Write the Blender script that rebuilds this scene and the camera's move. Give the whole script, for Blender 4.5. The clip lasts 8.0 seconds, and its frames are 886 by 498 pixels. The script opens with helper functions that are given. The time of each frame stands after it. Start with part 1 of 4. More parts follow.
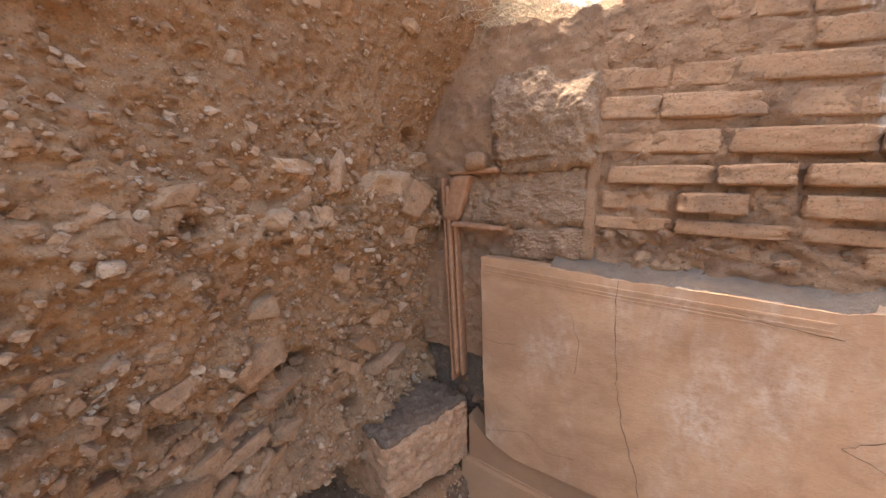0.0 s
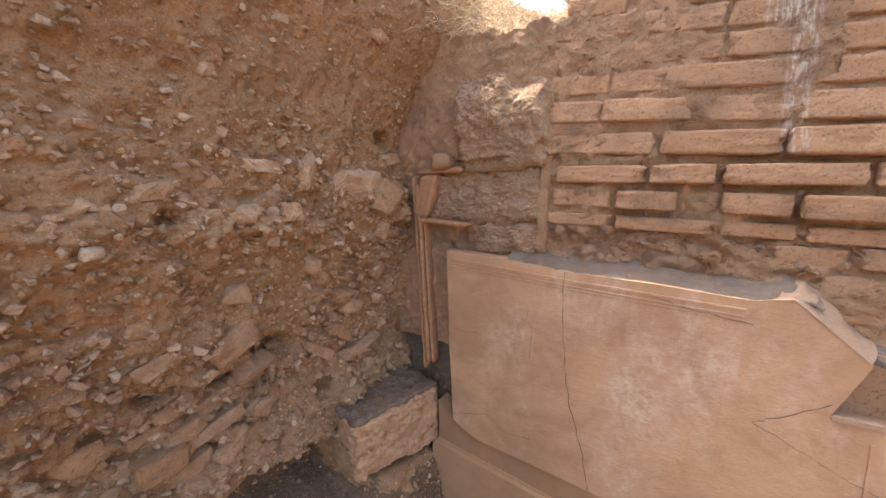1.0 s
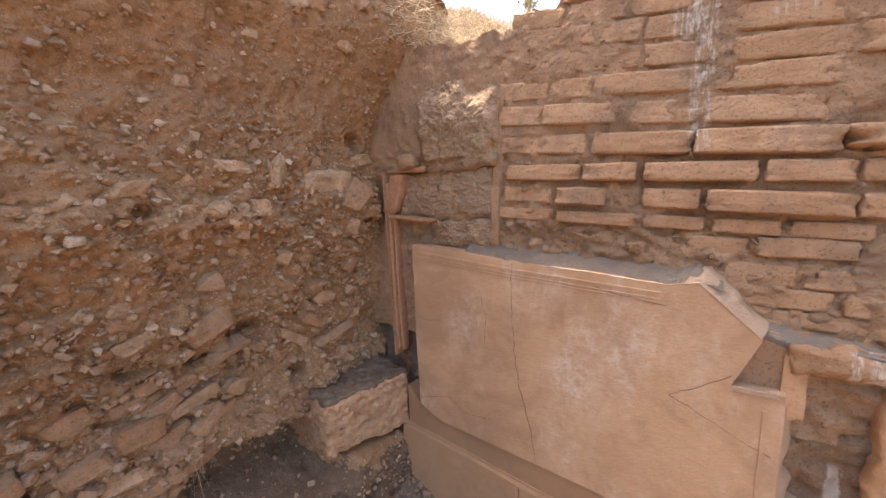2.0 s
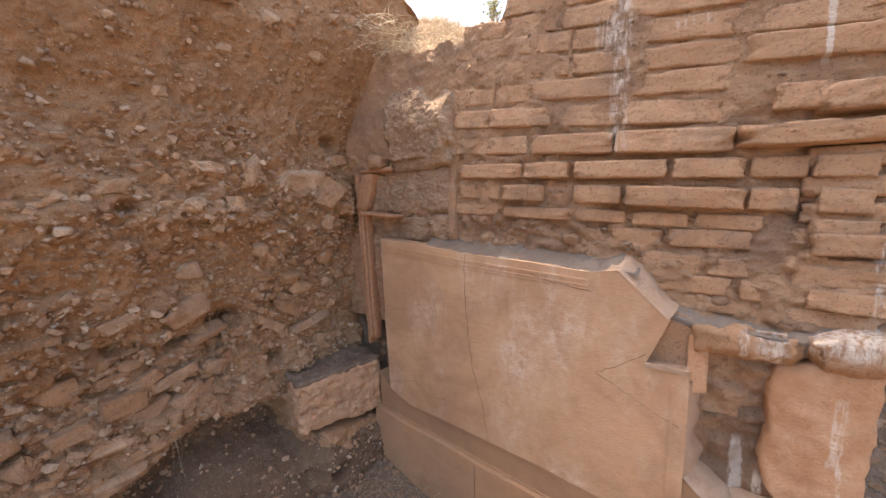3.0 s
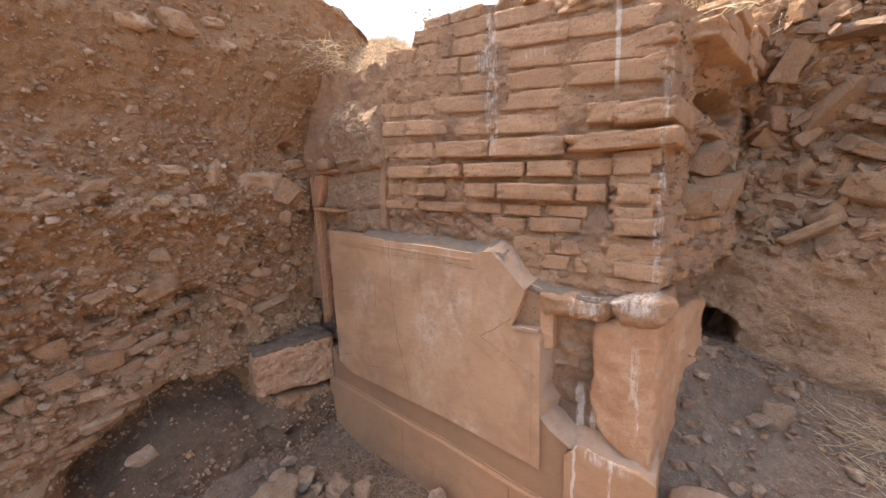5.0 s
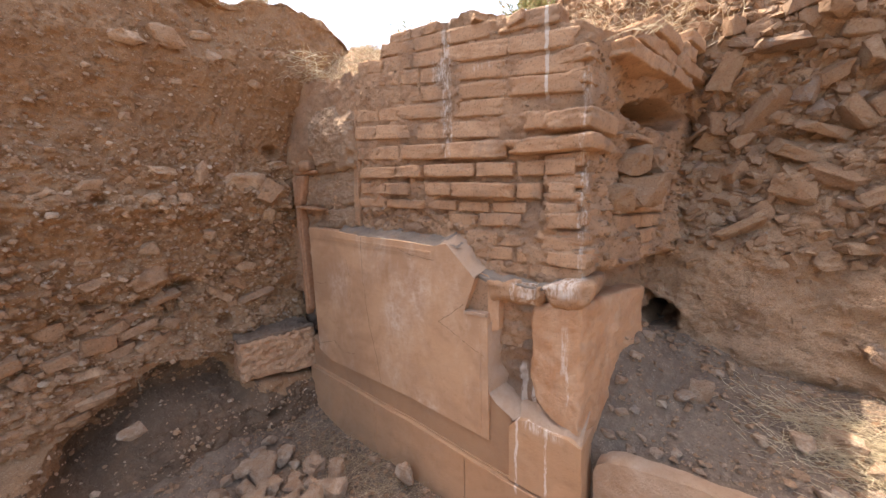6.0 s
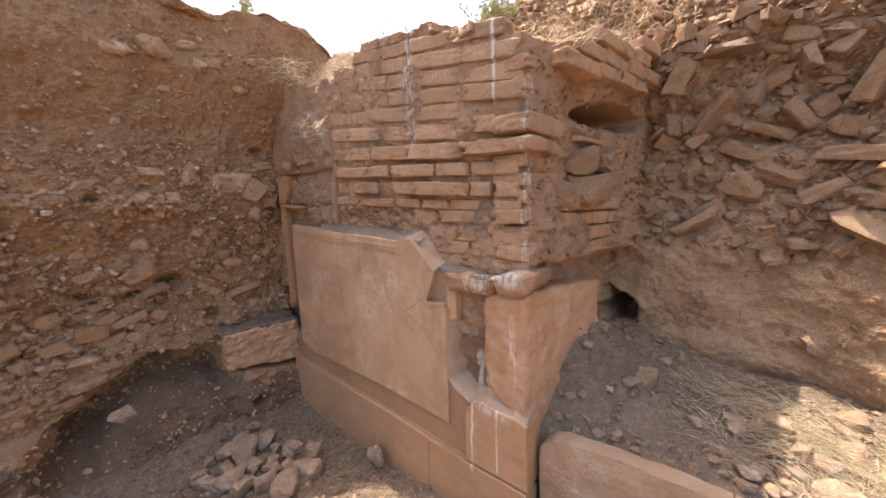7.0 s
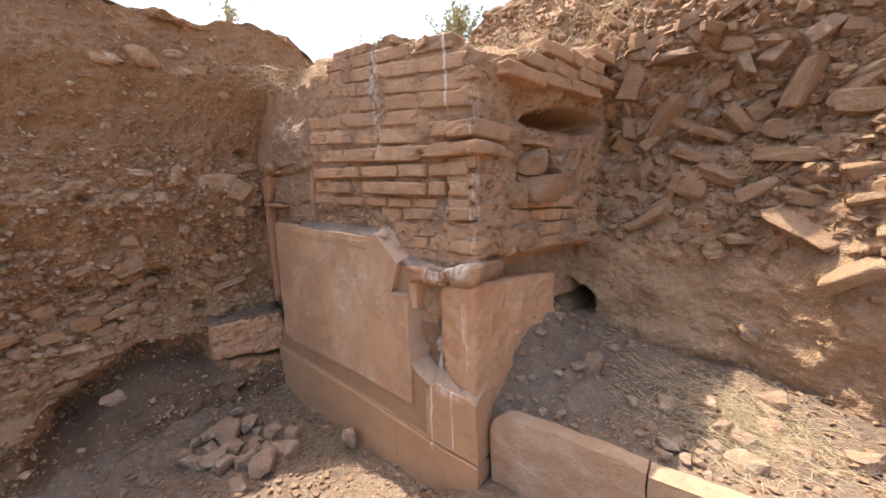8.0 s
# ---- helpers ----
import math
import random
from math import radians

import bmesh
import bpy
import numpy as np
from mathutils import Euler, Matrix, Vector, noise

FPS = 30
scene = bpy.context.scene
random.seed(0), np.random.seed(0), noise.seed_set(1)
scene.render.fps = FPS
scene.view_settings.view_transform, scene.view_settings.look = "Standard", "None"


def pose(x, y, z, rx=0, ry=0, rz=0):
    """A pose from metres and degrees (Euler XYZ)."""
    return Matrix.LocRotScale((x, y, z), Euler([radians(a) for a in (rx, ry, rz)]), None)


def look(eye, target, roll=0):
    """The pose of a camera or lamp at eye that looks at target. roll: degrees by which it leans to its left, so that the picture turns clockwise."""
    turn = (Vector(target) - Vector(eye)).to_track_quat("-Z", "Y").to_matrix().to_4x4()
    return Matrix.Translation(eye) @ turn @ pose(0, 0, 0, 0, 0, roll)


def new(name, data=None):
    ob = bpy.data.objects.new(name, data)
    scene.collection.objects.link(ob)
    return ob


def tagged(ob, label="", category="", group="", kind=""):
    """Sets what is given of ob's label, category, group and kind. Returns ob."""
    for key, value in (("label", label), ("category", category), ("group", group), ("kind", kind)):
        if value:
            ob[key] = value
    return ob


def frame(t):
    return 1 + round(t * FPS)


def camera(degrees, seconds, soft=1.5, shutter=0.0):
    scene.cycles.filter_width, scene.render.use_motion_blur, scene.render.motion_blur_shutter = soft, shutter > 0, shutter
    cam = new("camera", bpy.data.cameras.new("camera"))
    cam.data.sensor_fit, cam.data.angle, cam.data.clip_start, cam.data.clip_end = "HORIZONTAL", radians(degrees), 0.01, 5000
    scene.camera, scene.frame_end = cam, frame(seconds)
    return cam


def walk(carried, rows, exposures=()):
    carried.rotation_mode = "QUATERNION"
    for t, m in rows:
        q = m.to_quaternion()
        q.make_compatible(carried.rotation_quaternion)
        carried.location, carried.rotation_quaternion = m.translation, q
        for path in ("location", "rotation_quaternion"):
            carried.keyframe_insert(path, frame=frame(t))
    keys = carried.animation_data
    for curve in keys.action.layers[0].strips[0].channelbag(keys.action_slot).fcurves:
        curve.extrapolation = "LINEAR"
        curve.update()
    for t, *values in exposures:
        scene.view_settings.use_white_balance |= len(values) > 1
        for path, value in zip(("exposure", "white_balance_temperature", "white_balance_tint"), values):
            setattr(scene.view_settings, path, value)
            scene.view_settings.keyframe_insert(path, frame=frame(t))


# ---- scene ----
cam = camera(105.2, 8.0, soft=1.5)
PATH = [
    (0.0, (-0.033, 0.079, 1.649), (-1.149, 1.714, 1.365), -1.0),
    (0.5, (0.055, 0.081, 1.644), (-1.069, 1.71, 1.36), -0.9),
    (1.0, (0.16, 0.081, 1.637), (-0.971, 1.706, 1.351), -0.9),
    (1.5, (0.265, 0.077, 1.626), (-0.866, 1.702, 1.346), -1.0),
    (3.0, (0.632, 0.105, 1.591), (-0.544, 1.7, 1.32), -1.2),
    (3.5, (0.754, 0.108, 1.583), (-0.427, 1.699, 1.314), -1.2),
    (4.0, (0.899, 0.122, 1.573), (-0.301, 1.699, 1.305), -1.3),
    (4.5, (1.023, 0.128, 1.563), (-0.187, 1.698, 1.298), -1.4),
    (6.0, (1.392, 0.109, 1.53), (0.18, 1.68, 1.274), -1.4),
    (6.5, (1.508, 0.127, 1.519), (0.284, 1.688, 1.267), -1.5),
    (7.0, (1.624, 0.145, 1.514), (0.391, 1.698, 1.259), -1.5),
    (7.5, (1.752, 0.158, 1.51), (0.513, 1.706, 1.251), -1.6),
    (8.0, (1.869, 0.164, 1.504), (0.628, 1.711, 1.244), -1.6),
]
walk(cam, [(t, look(eye, aim, roll)) for t, eye, aim, roll in PATH],
     [(0.0, 2.32, 6800, 10), (3.0, 2.15, 6720, 10), (4.5, 2.07, 6670, 10), (6.0, 1.99, 6670, 10), (8.0, 1.82, 6530, 10)])

# ---- light: high sun behind the brick wall, clear hazy sky ----
SUN_TO = Vector((-0.378, 0.075, 1.0)).normalized()
world = bpy.data.worlds.new("sky")
scene.world = world
world.use_nodes = True
wn = world.node_tree
sky = wn.nodes.new("ShaderNodeTexSky")
sky.sky_type, sky.sun_disc = "NISHITA", False
sky.sun_elevation = math.asin(SUN_TO.z)
sky.sun_rotation = math.atan2(SUN_TO.x, SUN_TO.y)
sky.air_density, sky.dust_density, sky.ozone_density = 1.0, 4.0, 1.0
wn.links.new(sky.outputs[0], wn.nodes["Background"].inputs[0])
wn.nodes["Background"].inputs[1].default_value = 0.14
sun = new("sun", bpy.data.lights.new("sun", "SUN"))
sun.data.energy, sun.data.angle, sun.data.color = 2.75, radians(0.53), (1.0, 0.95, 0.86)
sun.matrix_world = look((0, 0, 8), Vector((0, 0, 8)) - SUN_TO)

# ---- noise on arrays ----
PERM = np.random.RandomState(5).permutation(256)
PERM = np.concatenate([PERM, PERM, PERM])
RND = np.random.RandomState(11)


def hash3(i):
    return PERM[PERM[PERM[i[..., 0] & 255] + (i[..., 1] & 255)] + (i[..., 2] & 255)]


def vnoise(p):
    i = np.floor(p).astype(int)
    f = p - i
    f = f * f * f * (f * (f * 6 - 15) + 10)
    out = 0
    for dx in (0, 1):
        for dy in (0, 1):
            for dz in (0, 1):
                w = (f[:, 0] if dx else 1 - f[:, 0]) * (f[:, 1] if dy else 1 - f[:, 1]) * (f[:, 2] if dz else 1 - f[:, 2])
                out = out + w * hash3(i + np.array((dx, dy, dz)))
    return out / 127.5 - 1


def fbm(p, scale, octaves=4, gain=0.5):
    out, a, s = 0, 1.0, scale
    for k in range(octaves):
        out = out + a * vnoise(p * s + 17.3 * k)
        a, s = a * gain, s * 2.03
    return out


def lumps(p, scale, fill=0.75):
    """Rounded lumps, 0 between them to 1 on top, on a share of the cells."""
    q = p * scale
    i = np.floor(q).astype(int)
    best = np.zeros(len(q))
    for dx in (-1, 0, 1):
        for dy in (-1, 0, 1):
            for dz in (-1, 0, 1):
                c = i + np.array((dx, dy, dz))
                h = hash3(c)
                o = np.stack([PERM[h + 31], PERM[h + 87], PERM[h + 143]], 1) / 255.0
                r = 0.28 + 0.42 * PERM[h + 201] / 255.0
                d = np.linalg.norm((c + o - q) * np.array((1, 1, 1.35)), axis=1) / r
                best = np.maximum(best, np.where(PERM[h + 57] < fill * 255, np.sqrt(np.clip(1 - d * d, 0, 1)) * r, 0))
    return best


def smooth(a, b, x):
    t = np.clip((x - a) / (b - a), 0, 1)
    return t * t * (3 - 2 * t)


# ---- mesh helpers ----
def mesh_of(name, verts, faces, material=None, soft=True):
    me = bpy.data.meshes.new(name)
    me.from_pydata(np.asarray(verts, float).tolist(), [], [list(f) for f in faces])
    if material:
        me.materials.append(material)
    me.polygons.foreach_set("use_smooth", [soft] * len(me.polygons))
    me.update()
    return me


def part(name, me, parent, label="", m=None):
    ob = new(name, me)
    if m is not None:
        ob.matrix_basis = m
    ob.parent = parent
    return tagged(ob, label)


def thing(name, label, category, kind="", group="", m=None):
    ob = new(name)
    ob.empty_display_size = 0.1
    if m is not None:
        ob.matrix_basis = m
    return tagged(ob, label, category, group, kind)


def grid_faces(nu, nv, flip=False, keep=None):
    i = np.arange((nu - 1) * (nv - 1))
    a = (i // (nv - 1)) * nv + i % (nv - 1)
    f = np.stack([a, a + nv, a + nv + 1, a + 1], 1)
    if flip:
        f = f[:, ::-1]
    return f if keep is None else f[keep.ravel()]


def rounded(hx, hy, hz, r, nx, ny, nz, rough=0.0, scale=20.0, seed=0.0, chip=0.0):
    """A worn block: half sizes, edge radius, cells along each side, surface noise and chipped edges."""
    vs, fs, n = [], [], 0
    for ax, sg in ((0, 1), (0, -1), (1, 1), (1, -1), (2, 1), (2, -1)):
        u, v = [k for k in range(3) if k != ax]
        cells = (nx, ny, nz)
        a, b = np.meshgrid(np.linspace(-1, 1, cells[u] + 1), np.linspace(-1, 1, cells[v] + 1), indexing="ij")
        p = np.zeros((a.size, 3))
        p[:, ax], p[:, u], p[:, v] = sg, a.ravel(), b.ravel()
        flip = (sg < 0) ^ (ax == 1)
        vs.append(p)
        fs.append(grid_faces(cells[u] + 1, cells[v] + 1, flip) + n)
        n += a.size
    p, f = np.concatenate(vs), np.concatenate(fs)
    key, first, back = np.unique(np.round(p * 10000).astype(int), axis=0, return_index=True, return_inverse=True)
    p, f = p[first], back.ravel()[f]
    h = np.array((hx, hy, hz))
    p = p * h
    rr = np.minimum(r, h * 0.95)
    core = np.clip(p, -(h - rr), h - rr)
    d = p - core
    ln = np.linalg.norm(d / rr, axis=1)[:, None]
    p = np.where(ln > 1e-6, core + d / np.maximum(ln, 1), p)
    edge = (np.abs(p) > h * 0.8).sum(1) >= 2
    nrm = p / h
    nrm = nrm / np.linalg.norm(nrm, axis=1)[:, None]
    q = p + seed
    amt = rough * fbm(q, scale, 3)
    amt = amt - np.where(edge, chip * np.clip(fbm(q, scale * 0.7, 2), 0, 1), 0)
    return p + nrm * amt[:, None], f


def hull(seed, least=0.6, extra=6, wear=1.0):
    """An angular stone of unit size: the hull of a block's knocked-about corners and a few more points."""
    rs = np.random.RandomState(seed)
    box = np.array([(x, y, z) for x in (-1, 1) for y in (-1, 1) for z in (-1, 1)]) * rs.uniform(least, 1.0, (8, 3))
    more = rs.uniform(-0.8, 0.8, (extra, 3))
    more[np.arange(extra), rs.randint(0, 3, extra)] = rs.choice((-1, 1), extra) * rs.uniform(0.85, 1.0, extra)
    d = np.concatenate([box, more]) * 0.5
    bm = bmesh.new()
    for c in d:
        bm.verts.new(c)
    out = bmesh.ops.convex_hull(bm, input=bm.verts[:])
    dead = [g for g in out["geom_interior"] + out["geom_unused"] if isinstance(g, bmesh.types.BMVert)]
    bmesh.ops.delete(bm, geom=list(set(dead)), context="VERTS")
    bmesh.ops.bevel(bm, geom=bm.edges[:], offset=0.03, segments=2, affect="EDGES", clamp_overlap=True)
    bmesh.ops.triangulate(bm, faces=bm.faces[:])
    bmesh.ops.subdivide_edges(bm, edges=[e for e in bm.edges if e.calc_length() > 0.16], cuts=2, use_grid_fill=True)
    bmesh.ops.triangulate(bm, faces=bm.faces[:])
    bm.verts.index_update()
    v, f = np.array([w.co[:] for w in bm.verts]), np.array([[w.index for w in g.verts] for g in bm.faces])
    bm.free()
    v = v / (v.max(0) - v.min(0))
    v = v * (1 + 0.14 * wear * fbm(v + seed, 2.6, 2))[:, None] + 0.032 * wear * np.stack([fbm(v + seed + k, 6, 3) for k in (3, 7, 11)], 1)
    return v, f


def joined(name, pool, places, material, soft=False):
    """Many small pieces in one mesh: pool of (verts, faces), places of (index, 4x4 matrix)."""
    vs, fs, n = [], [], 0
    for k, m in places:
        v, f = pool[k]
        a = np.array(m)
        vs.append(v @ a[:3, :3].T + a[:3, 3])
        fs.append(f + n)
        n += len(v)
    return mesh_of(name, np.concatenate(vs), np.concatenate(fs), material, soft)


def blade_mesh(name, stems, material, width=0.0022):
    """Thin bent stalks: each a list of points, as tapered three-sided tubes."""
    vs, fs = [], []
    for pts, w in stems:
        base = len(vs)
        pts = [Vector(p) for p in pts]
        for k, p in enumerate(pts):
            d = (pts[min(k + 1, len(pts) - 1)] - pts[max(k - 1, 0)]).normalized()
            s = d.cross(Vector((0.3, 0.5, 0.8))).normalized()
            t = d.cross(s)
            r = w * width * (1 - 0.75 * k / (len(pts) - 1))
            for a in (0, 2.09, 4.19):
                vs.append(p + r * (math.cos(a) * s + math.sin(a) * t))
            if k:
                o = base + 3 * k
                for j in range(3):
                    fs.append((o - 3 + j, o - 3 + (j + 1) % 3, o + (j + 1) % 3, o + j))
    return mesh_of(name, np.array([v[:] for v in vs]), fs, material, True)


# ---- materials ----
class Nodes:
    def __init__(self, name):
        self.m = bpy.data.materials.new(name)
        self.m.use_nodes = True
        self.t = self.m.node_tree
        self.b = self.t.nodes["Principled BSDF"]
        geo = self.t.nodes.new("ShaderNodeNewGeometry")
        self.pos, self.nrm, self.island = geo.outputs["Position"], geo.outputs["Normal"], geo.outputs["Random Per Island"]
        self.rnd = self.t.nodes.new("ShaderNodeObjectInfo").outputs["Random"]

    def link(self, a, b):
        if isinstance(a, (int, float, tuple)):
            b.default_value = a
        else:
            self.t.links.new(a, b)

    def noise(self, scale, detail=4, rough=0.6, src=None, distort=0.0):
        n = self.t.nodes.new("ShaderNodeTexNoise")
        self.link(src or self.pos, n.inputs["Vector"])
        n.inputs["Scale"].default_value, n.inputs["Detail"].default_value = scale, detail
        n.inputs["Roughness"].default_value, n.inputs["Distortion"].default_value = rough, distort
        return n.outputs[0]

    def voronoi(self, scale, feature="F1", src=None, out="Distance"):
        n = self.t.nodes.new("ShaderNodeTexVoronoi")
        n.feature = feature
        self.link(src or self.pos, n.inputs["Vector"])
        n.inputs["Scale"].default_value = scale
        return n.outputs[out]

    def ramp(self, fac, lo, hi, a=0.0, b=1.0):
        n = self.t.nodes.new("ShaderNodeMapRange")
        n.interpolation_type = "SMOOTHSTEP"
        self.link(fac, n.inputs["Value"])
        for k, v in (("From Min", lo), ("From Max", hi), ("To Min", a), ("To Max", b)):
            n.inputs[k].default_value = v
        return n.outputs[0]

    def mix(self, fac, a, b, blend="MIX"):
        n = self.t.nodes.new("ShaderNodeMix")
        n.data_type, n.blend_type = "RGBA", blend
        self.link(fac, n.inputs["Factor"])
        for v, s in ((a, n.inputs["A"]), (b, n.inputs["B"])):
            self.link((*v, 1.0) if isinstance(v, tuple) else v, s)
        return n.outputs["Result"]

    def math(self, op, a, b=0.0):
        n = self.t.nodes.new("ShaderNodeMath")
        n.operation = op
        self.link(a, n.inputs[0])
        self.link(b, n.inputs[1])
        return n.outputs[0]

    def split(self):
        n = self.t.nodes.new("ShaderNodeSeparateXYZ")
        self.link(self.pos, n.inputs[0])
        return n.outputs

    def stretch(self, x, y, z):
        n = self.t.nodes.new("ShaderNodeVectorMath")
        n.operation = "MULTIPLY"
        self.link(self.pos, n.inputs[0])
        n.inputs[1].default_value = (x, y, z)
        return n.outputs[0]

    def drip(self, x0, width, z0, z1, keep=0.5):
        """A run of white salts down a face: 0 to 1."""
        s = self.split()
        wob = self.math("MULTIPLY", self.math("SUBTRACT", self.noise(11, 4, 0.7), 0.5), 0.028)
        d = self.math("ABSOLUTE", self.math("SUBTRACT", self.math("ADD", s[0], wob), x0))
        a = self.math("MULTIPLY", self.ramp(d, width * 0.55, width, 1, 0), self.ramp(s[1], 1.46, 1.5, 1, 0))
        a = self.math("MULTIPLY", a, self.ramp(s[2], z0 - 0.01, z0 + 0.02))
        a = self.math("MULTIPLY", a, self.ramp(s[2], z1 - 0.02, z1 + 0.02, 1, 0))
        return self.math("MULTIPLY", a, self.ramp(self.noise(75, 4, 0.7, self.stretch(1, 1, 0.22)), keep - 0.14, keep + 0.12))

    def done(self, colour, rough=0.9, bump=None, strength=0.5, depth=0.01, spec=0.25):
        self.link(colour, self.b.inputs["Base Color"])
        self.link(rough, self.b.inputs["Roughness"])
        self.b.inputs["Specular IOR Level"].default_value = spec
        if bump is not None:
            n = self.t.nodes.new("ShaderNodeBump")
            n.inputs["Strength"].default_value, n.inputs["Distance"].default_value = strength, depth
            self.link(bump, n.inputs["Height"])
            self.t.links.new(n.outputs[0], self.b.inputs["Normal"])
        return self.m


def earth_material(name, dark, mid, pale, grit=0.5, red=(0.30, 0.13, 0.06)):
    n = Nodes(name)
    c = n.mix(n.ramp(n.noise(2.6, 5), 0.35, 0.65), dark, mid)
    c = n.mix(n.ramp(n.noise(7.0, 6, 0.65), 0.5, 0.72, 0, 0.6), c, red)
    c = n.mix(n.ramp(n.noise(31, 6, 0.7), 0.45, 0.75, 0, 0.75), c, pale)
    specks = n.math("MULTIPLY", n.ramp(n.voronoi(120), 0.16, 0.24, 1, 0), n.ramp(n.noise(13, 3), 0.46, 0.62))
    c = n.mix(n.math("MULTIPLY", specks, 0.7 * grit * 2), c, (0.52, 0.38, 0.26))
    c = n.mix(n.ramp(n.noise(170, 3, 0.7), 0.35, 0.5, 0.35, 0), c, (0.05, 0.03, 0.02))
    h = n.math("ADD", n.noise(45, 8, 0.75), n.math("MULTIPLY", n.voronoi(85), -0.6))
    h = n.math("ADD", h, n.math("MULTIPLY", n.noise(260, 4, 0.7), 0.3))
    return n.done(c, 0.95, h, 0.65, 0.015, 0.12)


def stone_material(name, a, b, stain, per="object", dust=0.7, grey=0.75):
    n = Nodes(name)
    r = n.rnd if per == "object" else n.island
    c = n.mix(n.ramp(r, 0.15, 0.95), a, b)
    c = n.mix(n.ramp(n.math("FRACT", n.math("MULTIPLY", r, 7.31)), 0.6, 1.0, 0, grey), c, (0.30, 0.235, 0.185))
    c = n.mix(n.ramp(n.noise(16, 6, 0.65), 0.42, 0.7, 0, 0.75), c, stain)
    c = n.mix(n.ramp(n.noise(70, 5, 0.7), 0.5, 0.72, 0, 0.55), c, (0.50, 0.36, 0.24))
    c = n.mix(n.ramp(n.noise(21, 5, 0.7), 0.40, 0.60, 0, dust), c, (0.36, 0.215, 0.125))
    c = n.mix(n.ramp(n.noise(130, 3, 0.7), 0.34, 0.46, 0.4, 0), c, (0.06, 0.035, 0.02))
    h = n.math("ADD", n.noise(38, 8, 0.7), n.math("MULTIPLY", n.noise(150, 4, 0.7), 0.45))
    return n.done(c, 0.92, h, 0.9, 0.016, 0.12)


EARTH = earth_material("bank_earth", (0.315, 0.177, 0.094), (0.384, 0.219, 0.115), (0.475, 0.297, 0.17), 0.7, (0.39, 0.192, 0.082))
FLOOR = earth_material("floor_dust", (0.172, 0.117, 0.082), (0.232, 0.161, 0.109), (0.345, 0.25, 0.172), 0.7, (0.24, 0.148, 0.092))
RUBBLE_EARTH = earth_material("rubble_earth", (0.31, 0.184, 0.106), (0.385, 0.24, 0.14), (0.45, 0.305, 0.192), 0.5, (0.37, 0.20, 0.10))
STONE = stone_material("bank_stone", (0.46, 0.258, 0.140), (0.59, 0.38, 0.23), (0.43, 0.228, 0.115), dust=0.75, grey=0.3)
PALE_STONE = stone_material("pale_bank_stone", (0.53, 0.33, 0.19), (0.65, 0.455, 0.30), (0.47, 0.265, 0.142), dust=0.4, grey=0.2)
PEBBLE = stone_material("bank_pebble", (0.48, 0.285, 0.163), (0.67, 0.49, 0.34), (0.44, 0.25, 0.135), "island", 0.35, 0.4)
RUBBLE = stone_material("rubble_stone", (0.32, 0.188, 0.107), (0.39, 0.257, 0.155), (0.29, 0.158, 0.086))
# greyer bench soil, darkened further to carry the shade under the lip
BENCH_SHADED = earth_material("bench_earth_shaded", (0.14, 0.088, 0.055), (0.19, 0.12, 0.073), (0.27, 0.18, 0.117), 0.6, (0.27, 0.15, 0.08))
RUBBLE_BITS = stone_material("rubble_bits", (0.305, 0.18, 0.104), (0.42, 0.28, 0.175), (0.308, 0.176, 0.097), "island")
FIELD = stone_material("floor_stone", (0.40, 0.28, 0.19), (0.50, 0.38, 0.27), (0.33, 0.20, 0.12))


def brick_material(name, a, b, c3, drips, mortar=False):
    n = Nodes(name)
    c = n.mix(n.rnd, a, b)
    c = n.mix(n.ramp(n.noise(9, 5, 0.6, distort=0.4), 0.42, 0.68, 0, 0.8), c, c3)
    c = n.mix(n.ramp(n.noise(28, 6, 0.7), 0.5, 0.75, 0, 0.6), c, (0.50, 0.33, 0.21))
    c = n.mix(n.ramp(n.noise(4.3, 4), 0.50, 0.68, 0, 0.45), c, (0.24, 0.17, 0.125))
    c = n.mix(n.ramp(n.noise(110, 4, 0.75), 0.33, 0.47, 0.5, 0), c, (0.09, 0.05, 0.03))
    for d in drips:
        c = n.mix(n.math("MULTIPLY", n.drip(*d), 0.8), c, (0.78, 0.68, 0.57))
    h = n.math("ADD", n.noise(30, 8, 0.72), n.math("MULTIPLY", n.noise(140, 5, 0.75), 0.5 if not mortar else 0.9))
    return n.done(c, 0.92, h, 0.95, 0.015, 0.12)


DRIPS = [(0.405, 0.035, 1.74, 2.42, 0.56), (0.885, 0.009, 1.93, 2.3, 0.3), (0.36, 0.05, 2.1, 2.2, 0.56),
         (1.03, 0.013, 1.2, 2.0, 0.56), (0.60, 0.06, 2.10, 2.13, 0.6)]
BRICK = brick_material("old_brick", (0.52, 0.305, 0.172), (0.63, 0.385, 0.226), (0.46, 0.258, 0.140), DRIPS)
MORTAR = brick_material("earth_mortar", (0.50, 0.30, 0.175), (0.545, 0.335, 0.197), (0.44, 0.255, 0.148), DRIPS, True)
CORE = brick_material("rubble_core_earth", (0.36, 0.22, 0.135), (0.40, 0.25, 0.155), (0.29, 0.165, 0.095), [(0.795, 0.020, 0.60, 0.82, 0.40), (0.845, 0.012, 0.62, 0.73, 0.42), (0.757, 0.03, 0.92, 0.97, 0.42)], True)


